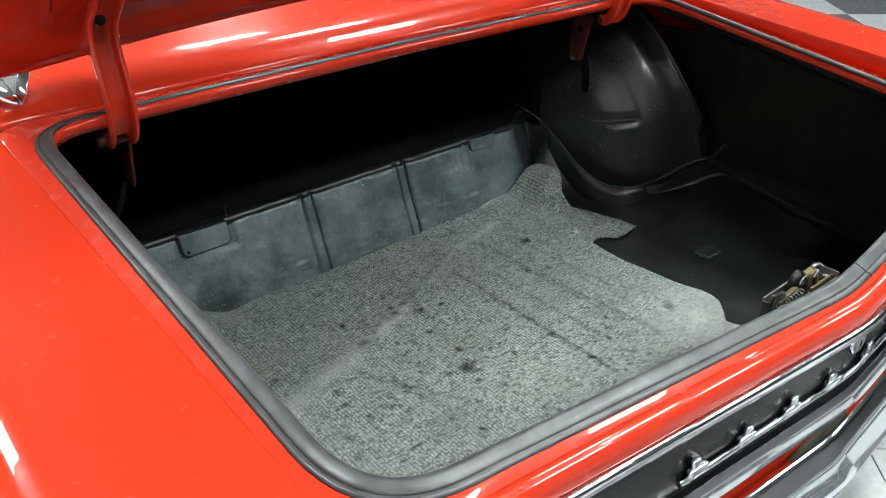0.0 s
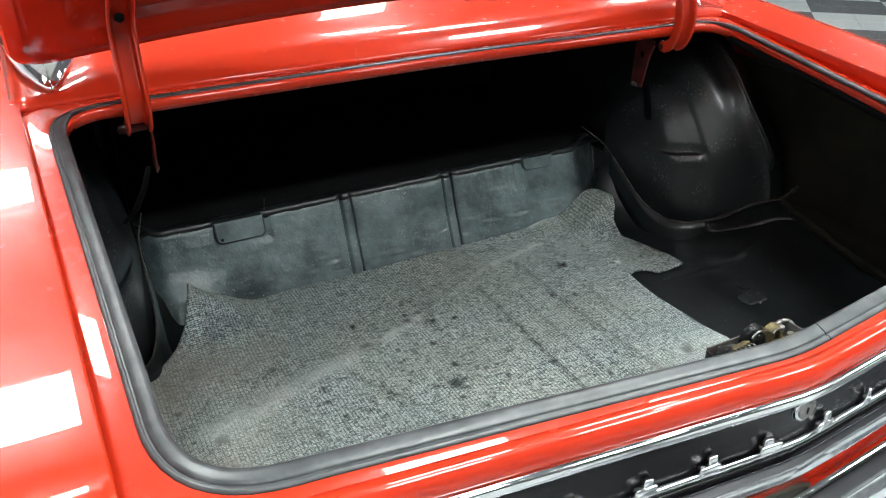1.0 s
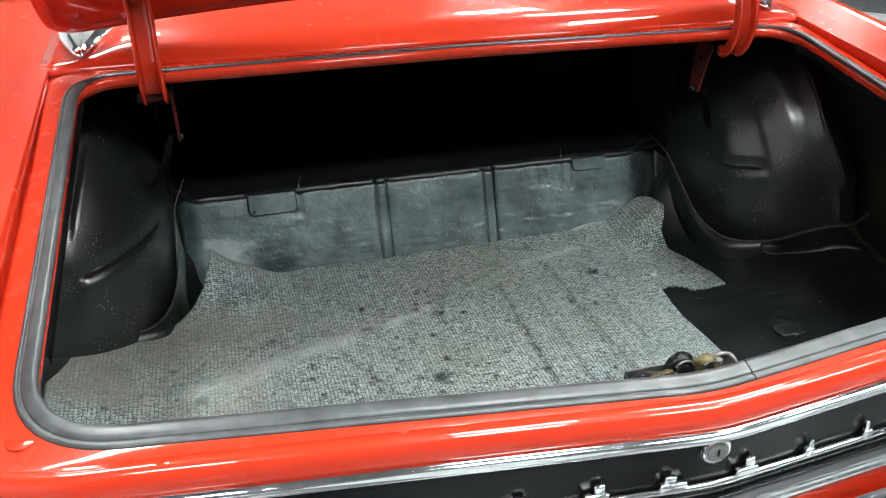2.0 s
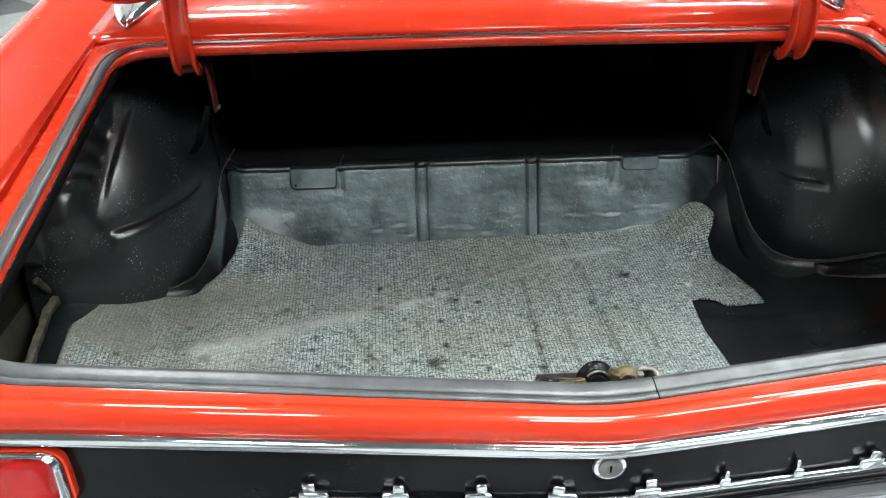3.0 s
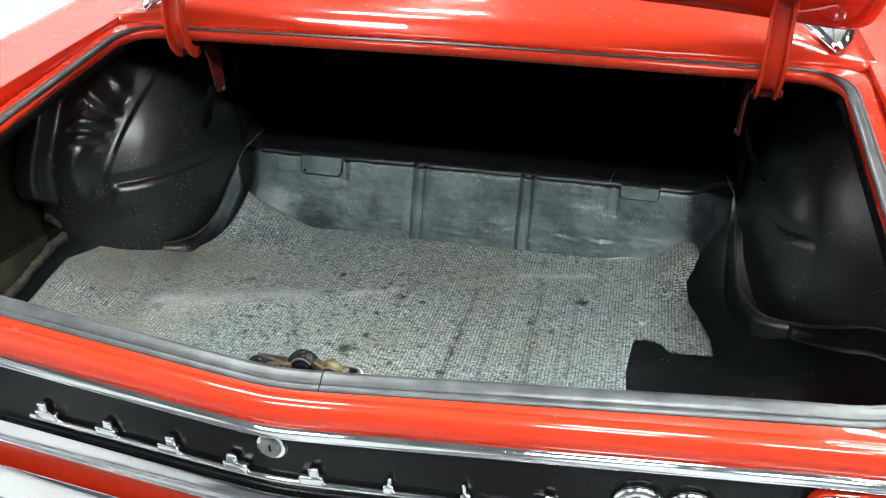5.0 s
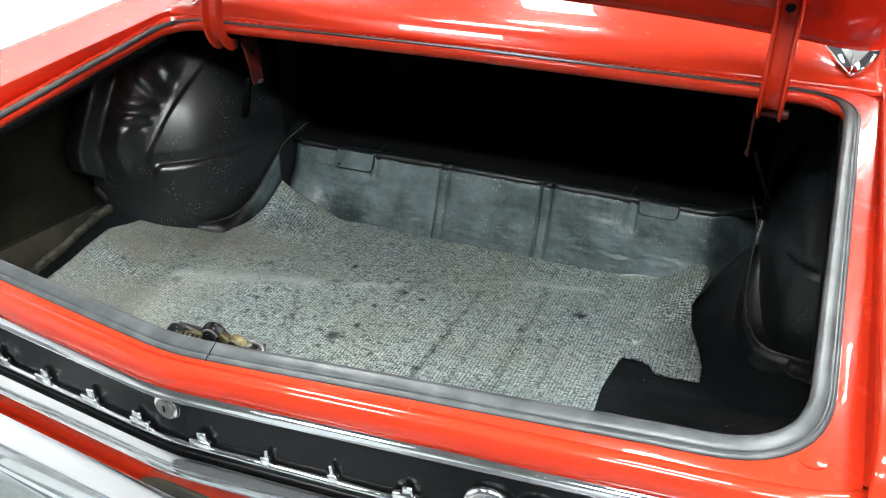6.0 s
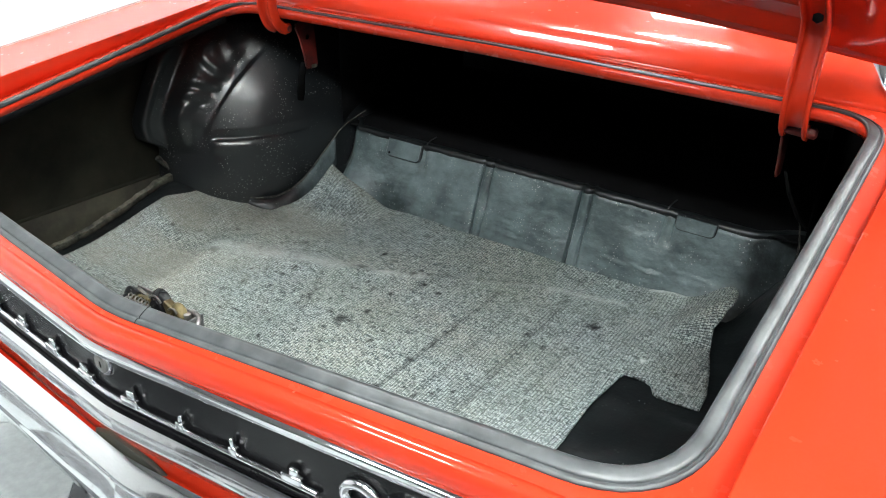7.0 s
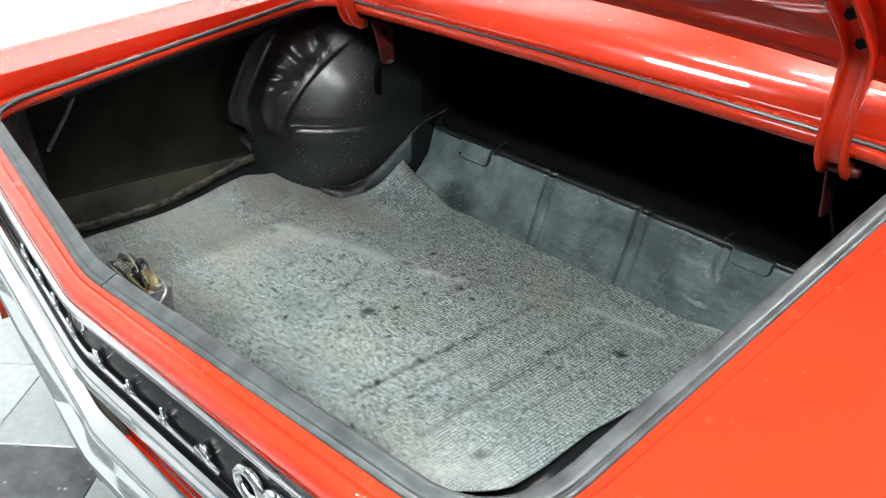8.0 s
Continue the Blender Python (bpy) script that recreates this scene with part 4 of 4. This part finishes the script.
def wheelhouse(sign):
    """A domed half-drum about the axle line, with its pressed groove, ledge and dents."""
    cy, cz = 1.25, 0.45
    prof = spline([(x, r, 0) for x, r in (WH if sign < 0 else WH_RIGHT)], 14)
    rows = []
    lip_at = min(range(len(prof)), key=lambda i: abs(prof[i].x + 0.868))
    for k in range(441):
        a = radians(-30 + 165 * k / 440)  # from low rear over the top
        row = []
        for p in prof:
            x, r = p.x, p.y
            ca, sa = math.cos(a), math.sin(a)
            z = cz + sa * r
            d = 0.0
            if sign < 0:
                # broad groove between outer band and dome, rising from the ledge
                mid = -0.782 + 0.050 * smooth(z, 0.62, 0.84)
                d -= 0.011 * (smooth(x, mid - 0.034, mid - 0.016) - smooth(x, mid + 0.002, mid + 0.026)) * smooth(z, 0.575, 0.62) * (1 - smooth(z, 0.785, 0.84))
                # hand-formed wrinkles running out of the groove
                near = smooth(-x, -mid + 0.006, -mid + 0.020)
                for c, slope, reach, h in FOLDS:
                    u = -x + mid
                    f = z - c - slope * u + 0.006 * noise.noise((x * 26, z * 10, 2))
                    d += near * (1 - smooth(u, reach - 0.022, reach)) * h * (bell(f, 0.007, 0.0085) - 0.8 * bell(f, -0.008, 0.0075))
            lo, hi, skew = (0.622, 0.738, 0.0) if sign < 0 else (0.660, 0.712, 0.15)
            zz = z - skew * (-x - 0.70)
            span = smooth(-x, lo - 0.008, lo + 0.014) - smooth(-x, hi - 0.004, hi + 0.022)
            d -= 0.009 * smooth(zz, 0.599, 0.608) * (1 - smooth(zz, 0.609, 0.632)) * span
            d += 0.007 * bell(zz, 0.586, 0.014) * span
            # the outer lip stops short of the floor
            low = 1 - smooth(z, 0.575, 0.605)
            r -= (max(0.0, r - (0.508 if sign < 0 else 0.463)) * low if -x > 0.855 else 0.0)
            slide = (0.055 if sign > 0 else 0.015) * smooth(-x, 0.68, 0.86) * smooth(z, 0.53, 0.76)
            d += 0.0035 * noise.noise((x * 9, a * 3, 5 + sign))
            if sign < 0:
                r += 0.042 * smooth(-x, 0.752, 0.82) * smooth(z, 0.56, 0.65) * (1 - smooth(z, 0.78, 0.86))
            rr = r + d
            top_z = cz + sa * rr
            row.append((sign * (-x - slide), cy - ca * rr, top_z if top_z < 0.86 else 0.86 + 0.03 * math.tanh((top_z - 0.86) / 0.08)))
        rows.append(row)
    wh = sheet("wheelhouse", rows, COAT, car, "black undercoated inner wheel arch bulging into the boot", thick=0.0015, offset=0, sharp=45)
    if sign > 0:
        rim = [Vector(row[lip_at]) + Vector((0.0, -0.002, 0.001)) for row in rows[::6] if row[lip_at][1] < 1.05 and row[lip_at][2] > 0.555]
        part("arch_rim", tube_mesh("arch_rim", rim, [0.0048 + 0.0012 * noise.noise((i * 0.4, 3, 1)) for i in range(len(rim))], 8), COAT, wh, "folded black rim of the arch")
    seam = spline([(0.866, 0.758, 0.508), (0.815, 0.795, 0.490), (0.730, 0.826, 0.458), (0.655, 0.858, 0.449), (0.622, 0.915, 0.453), (0.604, 0.975, 0.484), (0.600, 1.048, 0.533), (0.597, 1.115, 0.577), (0.586, 1.160, 0.598), (0.574, 1.195, 0.613)], 8)
    pts = [(sign * p.x, p.y, p.z + 0.002 * noise.noise((p.x * 40, p.y * 40, 1))) for p in seam]
    part("arch_seam", tube_mesh("arch_seam", pts, [0.0026 - 0.0010 * i / len(pts) + 0.0014 * noise.noise((i * 0.7, 2, 0)) for i in range(len(pts))], 8), SEAM, wh, "thin seam sealer along the arch")
    lump = [(0.874, 0.722, 0.552), (0.872, 0.740, 0.527), (0.866, 0.757, 0.504), (0.850, 0.768, 0.486), (0.832, 0.782, 0.474)]
    part("seam_lump", tube_mesh("seam_lump", [(sign * x, y, z) for x, y, z in spline(lump, 5)], [(0.0075 if sign < 0 else 0.004) + 0.0035 * noise.noise((i * 0.5, 5, sign)) for i in range(21)], 8), SEAM, wh, "lumpy smear of seam sealer")
    rows = []
    for f in (0.0, 0.3, 0.65, 1.0):
        inset = 0.034 if sign < 0 else 0.016
        rows.append([(sign * (p.x - (inset - (inset - 0.010) * smooth(p.y, 0.90, 1.0)) * f), p.y - 0.012 * f, p.z - 0.075 * f) for p in seam[:54]])
    skirt = sheet("arch_skirt", rows, RISER_COAT if sign < 0 else PAN_COAT, wh, "dusty black flange below the arch seam", thick=0.0015)
    if sign < 0:
        # mixed towards black at the flange's rear end
        blacken = skirt.data.attributes.new("blacken", "FLOAT", "POINT")
        for i, p in enumerate(skirt.data.vertices):
            blacken.data[i].value = 1.0 - smooth(p.co.y, 0.88, 1.02)
    else:
        rows = []
        for f in (0.0, 0.25, 0.5, 0.75, 1.0):
            row = []
            for p in seam[:20]:
                reach = 0.072 * smooth(p.x, 0.66, 0.80)
                x, y = p.x - 0.004 * f, p.y - 0.004 - reach * f
                row.append((x, y, max(pan_z(x, y) + 0.0035, p.z - 0.004 - 1.0 * reach * f)))
            rows.append(row)
        ledge = sheet("arch_ledge", rows, RISER_COAT, wh, "dusty dark ledge beside the arch", thick=0.001)
        blacken = ledge.data.attributes.new("blacken", "FLOAT", "POINT")
        blacken.data.foreach_set("value", [0.85] * len(ledge.data.vertices))
    # upright panel ahead of the arch, black to stand in for deep shade
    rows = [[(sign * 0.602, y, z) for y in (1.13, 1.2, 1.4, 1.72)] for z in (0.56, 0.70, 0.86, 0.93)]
    sheet("arch_side", rows, SHADE_BLACK, wh, thick=0.0015)
    # brace rising to the hinge, blackened to look dimly lit
    part("hinge_brace", tube_mesh("hinge_brace", [(sign * 0.566, 0.960, 0.800), (sign * 0.580, 0.962, 0.760), (sign * 0.602, 0.978, 0.712), (sign * 0.622, 0.995, 0.685)], [0.007, 0.009, 0.010, 0.008], 10, 0.35), SHADE_BLACK, wh)


def rear_inner():
    rows = []
    for z, dy in ((0.385, 0.060), (0.45, 0.066), (0.60, 0.060), (0.70, 0.052), (0.752, 0.046), (0.772, 0.034), (0.786, 0.020)):
        rows.append([(x, tail(x) + dy, z + 0.10 * tail(x) - sag(x) * smooth(z, 0.60, 0.76)) for x in (-0.86 + 1.72 * i / 70 for i in range(71))])
    sheet("rear_inner_panel", rows, DUSTY_STEEL, car, "dusty grey inner face of the tail panel", thick=0.0015)
    for s in (-1, 1):
        rows = []
        for k in range(13):
            a = k / 12
            rows.append([(s * (0.690 + 0.17 * a), 0.13 + 0.02 * a + 0.06 * (1 - t) - 0.03 * t, 0.40 + 0.40 * t) for t in (i / 10 for i in range(11))])
        sheet("corner_post", rows, DUSTY_STEEL, car, "dusty grey steel corner post", thick=0.0015)
    part("stay_rod", tube_mesh("stay_rod", [(-0.745, 0.30, 0.828), (-0.79, 0.27, 0.74), (-0.83, 0.235, 0.665), (-0.84, 0.23, 0.65)], 0.0045, 8), DUSTY_STEEL, car, "thin grey steel stay rod")
    for x in (-0.684, 0.684):
        part("drain_plug", disc(0.015, 0.004, (x, 0.108, deck(0.108) - 0.0034), "Z", 24, 0.0008), RED, car, "round red painted plug")
    for x in (-0.560, 0.560):
        part("lid_stop", disc(0.005, 0.004, (x, 0.052, deck(0.052) - 0.0032), "Z", 14, 0.0008), RED, car, "small red painted stop")


def latch():
    ob = new("boot_latch")
    ob.parent = car
    tagged(ob, "worn brass and steel boot latch")
    y, z = 0.086, 0.760
    for dy, h, top in ((-0.016, 0.050, 0.0), (0.018, 0.044, 0.004)):
        part("side_plate", block((0.128, 0.0026, h), (0.004, y + dy, z - h / 2 + top), 0.001), DUSTY_STEEL if dy < 0 else STEEL, ob, "folded steel latch plate")
    part("end_plate", block((0.0028, 0.036, 0.050), (0.068, y + 0.001, z - 0.018), 0.001, Matrix.Rotation(0.10, 3, "Y")), DUSTY_STEEL, ob, "grey folded steel end")
    part("end_plate", block((0.0028, 0.034, 0.040), (-0.060, y + 0.001, z - 0.020), 0.001), COAT, ob, "black folded steel end")
    part("base_tray", block((0.124, 0.032, 0.004), (0.004, y + 0.001, z - 0.014), 0.001), BRASS, ob, "yellow zinc latch tray")
    part("tray_lip", block((0.060, 0.004, 0.006), (0.034, y - 0.012, z + 0.003), 0.0015), BRASS, ob, "yellow zinc rolled lip")
    # forked hook with its polished rim, and the pawl beside it
    for cx, r, h, w, mat, label in ((0.004, 0.0150, 0.017, 0.0054, BLACK_PAINT, "black greasy latch fork"), (0.038, 0.0105, 0.010, 0.0044, BRASS, "brass latch pawl")):
        arc = [(cx + r * math.cos(a), y + 0.004 + 0.003 * math.sin(a), z + (h * math.sin(a) if a > 0 else 0)) for a in (math.pi * i / 18 for i in range(19))]
        arc = [(cx + r, y + 0.003, z - 0.014)] + arc + [(cx - r, y + 0.003, z - 0.014)]
        part("latch_fork", tube_mesh("latch_fork", arc, w * 0.72, 10, 2.1), mat, ob, label)
        rim = [(px, py - 0.008, pz + 0.0012) for px, py, pz in arc[5:-5]]
        part("fork_rim", tube_mesh("fork_rim", rim, 0.0015, 8), STEEL, ob, "polished worn steel rim")
    part("rotor", disc(0.011, 0.016, (0.004, y + 0.004, z + 0.002), "Y", 20, 0.002), BLACK_PAINT, ob, "black latch rotor")
    part("cam", block((0.020, 0.012, 0.016), (0.023, y + 0.006, z + 0.004), 0.003, Matrix.Rotation(0.5, 3, "Y"), 3), BRASS, ob, "brass cam")
    part("lever", block((0.044, 0.007, 0.008), (-0.030, y + 0.002, z + 0.001), 0.002, Matrix.Rotation(-0.16, 3, "Y"), 3), BRASS, ob, "brass lever")
    part("link", block((0.034, 0.005, 0.007), (-0.034, y + 0.011, z - 0.001), 0.0015, Matrix.Rotation(0.22, 3, "Y")), STEEL, ob, "worn steel link")
    part("guard", tube_mesh("guard", spline([(-0.066, y + 0.002, z - 0.024), (-0.062, y + 0.003, z - 0.006), (-0.052, y + 0.004, z + 0.005), (-0.040, y + 0.003, z + 0.002)], 5), 0.0075, 8, 0.6), COAT, ob, "bent black guard")
    coil = [(-0.046 + 0.0010 * i, y - 0.006 + 0.0045 * math.cos(i * 0.9), z + 0.003 + 0.0045 * math.sin(i * 0.9)) for i in range(42)]
    part("spring", tube_mesh("spring", coil, 0.0010, 6), STEEL, ob, "small steel coil spring")
    for bx, by, bz in ((0.054, 0.008, 0.002), (-0.052, -0.006, -0.006), (0.058, -0.006, -0.002)):
        part("bolt", disc(0.0055, 0.008, (bx, y + by, z + bz), "Z", 6, 0.001), STEEL, ob, "hex bolt head")
    part("strike_bail", tube_mesh("strike_bail", spline([(0.050, y + 0.012, z - 0.014), (0.053, y + 0.014, z + 0.004), (0.062, y + 0.013, z + 0.008), (0.074, y + 0.010, z + 0.004), (0.078, y - 0.004, z - 0.010)], 4), 0.0030, 8), STEEL, ob, "bent steel striker bail")


boot_floor()
riser()
for s in (-1, 1):
    wheelhouse(s)
rear_inner()
latch()


# ---------- the mat ----------
STAINS = ((-0.145, 0.588, 0.020), (-0.243, 0.778, 0.014), (-0.243, 0.857, 0.010), (-0.133, 0.821, 0.010), (-0.086, 0.799, 0.013), (-0.446, 0.623, 0.007), (-0.373, 0.651, 0.006), (-0.359, 0.598, 0.008),
          (-0.417, 0.573, 0.008), (-0.368, 0.688, 0.006), (-0.267, 0.623, 0.007), (-0.566, 0.625, 0.014), (-0.039, 0.788, 0.009), (-0.120, 0.726, 0.008), (0.293, 0.870, 0.016), (0.240, 0.745, 0.009),
          (-0.180, 0.597, 0.008), (-0.235, 0.445, 0.008), (-0.117, 0.640, 0.013), (-0.257, 0.580, 0.008), (0.055, 0.562, 0.010), (0.058, 0.458, 0.011), (0.310, 0.470, 0.015), (0.194, 0.768, 0.010))


def along(p, a, b):
    a, b = Vector(a), Vector(b)
    d = b - a
    t = min(1, max(0, (p - a).dot(d) / d.dot(d)))
    return (p - a - d * t).length, t


def carpet():
    from mathutils import geometry
    raw = [(-0.810, 0.17), (-0.3, 0.150), (0.15, 0.150), (0.350, 0.165), (0.356, 0.25), (0.352, 0.308), (0.338, 0.332), (0.331, 0.351), (0.351, 0.371), (0.374, 0.396), (0.390, 0.425), (0.398, 0.455), (0.397, 0.54), (0.392, 0.65), (0.402, 0.745), (0.407, 0.763), (0.440, 0.766), (0.458, 0.762), (0.470, 0.742), (0.480, 0.737), (0.555, 0.744),
           (0.553, 0.79), (0.538, 0.85), (0.515, 0.92), (0.505, 0.950), (0.517, 0.964), (0.525, 0.985), (0.5255, 1.010), (0.521, 1.035), (0.512, 1.052), (0.498, 1.062), (0.478, 1.065), (0.45, 1.066), (0.42, 1.070), (0.36, 1.076), (0.166, 1.072), (-0.12, 1.066), (-0.33, 1.064), (-0.40, 1.050),
           (-0.45, 1.044), (-0.485, 1.032), (-0.531, 1.002), (-0.543, 0.976), (-0.556, 0.948), (-0.585, 0.915), (-0.630, 0.885), (-0.70, 0.858), (-0.765, 0.816), (-0.810, 0.780), (-0.824, 0.762), (-0.826, 0.745), (-0.822, 0.70), (-0.815, 0.55), (-0.812, 0.36)]
    edge = []
    for i, a in enumerate(raw):
        b = raw[(i + 1) % len(raw)]
        n = max(1, int(math.dist(a, b) / 0.010))
        edge += [Vector((a[0] + (b[0] - a[0]) * k / n, a[1] + (b[1] - a[1]) * k / n)) for k in range(n)]
    rnd = random.Random(5)
    inside = []
    step = 0.0062
    ys = int(0.93 / step)
    for j in range(ys):
        y = 0.158 + j * step
        cross = sorted(a.x + (b.x - a.x) * (y - a.y) / (b.y - a.y) for a, b in zip(edge, edge[1:] + edge[:1]) if (a.y - y) * (b.y - y) < 0)
        for a, b in zip(cross[::2], cross[1::2]):
            x = a + 0.006
            while x < b - 0.005:
                inside.append(Vector((x + rnd.uniform(-0.001, 0.001), y + rnd.uniform(-0.001, 0.001))))
                x += step
    n = len(edge)
    pts, _, faces, _, _, _ = geometry.delaunay_2d_cdt(edge + inside, [(i, (i + 1) % n) for i in range(n)], [], 1, 1e-6)

    def height(p):
        x, y = p
        z = 0.4165
        z += 0.058 * smooth(-x, 0.60, 0.835) * smooth(y, 0.40, 0.75) + 0.018 * smooth(-x, 0.66, 0.84) * (1 - smooth(y, 0.40, 0.75))
        z += 0.114 * max(0.0, 1 - (p - Vector((-0.531, 1.001))).length / 0.17) ** 1.8
        z += 0.008 * bell((p - Vector((-0.45, 1.05))).length, 0, 0.06)
        z += 0.084 * smooth(x, 0.40, 0.52) * smooth(y, 0.918, 0.985)
        z += 0.018 * bell((p - Vector((0.40, 1.09))).length, 0, 0.06)
        z += 0.022 * bell((p - Vector((0.395, 0.37))).length, 0, 0.085) - 0.008 * bell((p - Vector((0.31, 0.46))).length, 0, 0.03)
        for a, b, w, h in (((-0.575, 0.65), (-0.26, 0.748), 0.035, 0.008), ((-0.26, 0.748), (0.14, 0.945), 0.016, 0.004), ((-0.575, 0.65), (-0.54, 0.36), 0.035, 0.008)):
            d, t = along(p, a, b)
            z += h * bell(d, 0, w)
        z += 0.0035 * noise.noise((x * 5, y * 5, 7)) + 0.0012 * noise.noise((x * 18, y * 18, 3))
        return z
    verts = [(p.x, p.y, height(p)) for p in pts]
    me = as_mesh("boot_mat", verts, [tuple(f) for f in faces], 0)
    stain = me.attributes.new("stain", "FLOAT", "POINT")
    dust_and_sheen = me.attributes.new("dust_and_sheen", "FLOAT", "POINT")
    earth = me.attributes.new("earth", "FLOAT", "POINT")
    for i, p in enumerate(pts):
        s = 0.0
        q = Vector((p.x + 0.006 * noise.noise((p.x * 60, p.y * 60, 0)), p.y + 0.006 * noise.noise((p.x * 60, p.y * 60, 8))))
        for x, y, r in STAINS:
            s = max(s, 0.95 * (1 - smooth(math.hypot(q.x - x, q.y - y), r * 0.35, r * 1.15)))
        for a, b, w, k in (((0.066, 0.873), (0.055, 0.40), 0.006, 0.95), ((0.200, 0.93), (0.216, 0.42), 0.005, 0.8), ((0.190, 1.04), (0.200, 0.50), 0.004, 0.6), ((0.13, 0.80), (0.12, 0.42), 0.005, 0.65), ((-0.20, 0.50), (-0.31, 0.72), 0.005, 0.7), ((0.285, 0.60), (0.28, 0.92), 0.004, 0.55)):
            d, t = along(q, a, b)
            s = max(s, k * bell(d, 0, w) * (0.5 + 0.8 * max(0, noise.noise((q.y * 25, q.x * 25, 1)))))
        s = max(s, 0.18 * smooth(noise.noise((p.x * 7, p.y * 7, 11)), 0.15, 0.6) * smooth(-p.x, -0.25, 0.35), 0.30 * smooth(noise.noise((p.x * 9, p.y * 11, 23)) + 0.5 * noise.noise((p.x * 24, p.y * 24, 4)), 0.10, 0.60) * smooth(-p.x, 0.30, 0.50))
        speck = noise.noise((p.x * 75, p.y * 75, 31)) * smooth(noise.noise((p.x * 5, p.y * 5, 17)) + 0.5 * bell(math.hypot(p.x + 0.25, p.y - 0.62), 0, 0.25), 0.0, 0.4)
        s = max(s, 0.85 * smooth(speck, 0.44, 0.56))
        stain.data[i].value = s
        d1, t = along(q, (-0.575, 0.655), (-0.11, 0.82))
        d2, t2 = along(q, (0.0, 0.868), (0.13, 0.943))
        rub = 0.55 + 0.75 * noise.noise((q.x * 14, q.y * 14, 40))
        v = max(0.70 * rub * bell(d1, 0, 0.030 * (1.15 - 0.8 * t) * (1 + 0.7 * noise.noise((q.x * 22, q.y * 22, 3)))), 0.45 * rub * bell(d2, 0, 0.004), 0.35 * bell(along(q, (0.15, 0.95), (0.30, 0.985))[0], 0, 0.010), 0.75 * bell(along(q, (0.34, 1.075), (0.41, 1.08))[0], 0, 0.011))
        # sheen on the right rear corner, painted in as pale colour
        v = max(v, 0.42 * smooth(p.x, 0.15, 0.33) * (1 - smooth(p.y, 0.36, 0.58)) * (0.8 + 0.4 * noise.noise((p.x * 12, p.y * 12, 5))))
        v = max(v, 0.60 * bell(math.hypot(p.x - 0.305, p.y - 0.395), 0, 0.055) * (0.85 + 0.3 * noise.noise((p.x * 30, p.y * 30, 6))))
        v = max(v, 0.9 if math.hypot(p.x - 0.419, p.y - 0.818) < 0.006 else 0)
        dust_and_sheen.data[i].value = max(0.0, min(1.0, v))
        earth.data[i].value = max(0.0, min(0.6, smooth(-p.x, 0.25, 0.75) * (0.55 + 1.1 * noise.noise((p.x * 6, p.y * 9, 21)) + 0.4 * noise.noise((p.x * 20, p.y * 20, 2)))))
    ob = part("boot_mat", me, CARPET, None, thick=0.005, offset=-1)
    tagged(ob, "worn grey heather carpet mat, stained, lying in the boot", "mat")


carpet()
floor_tiles(floor_ob)
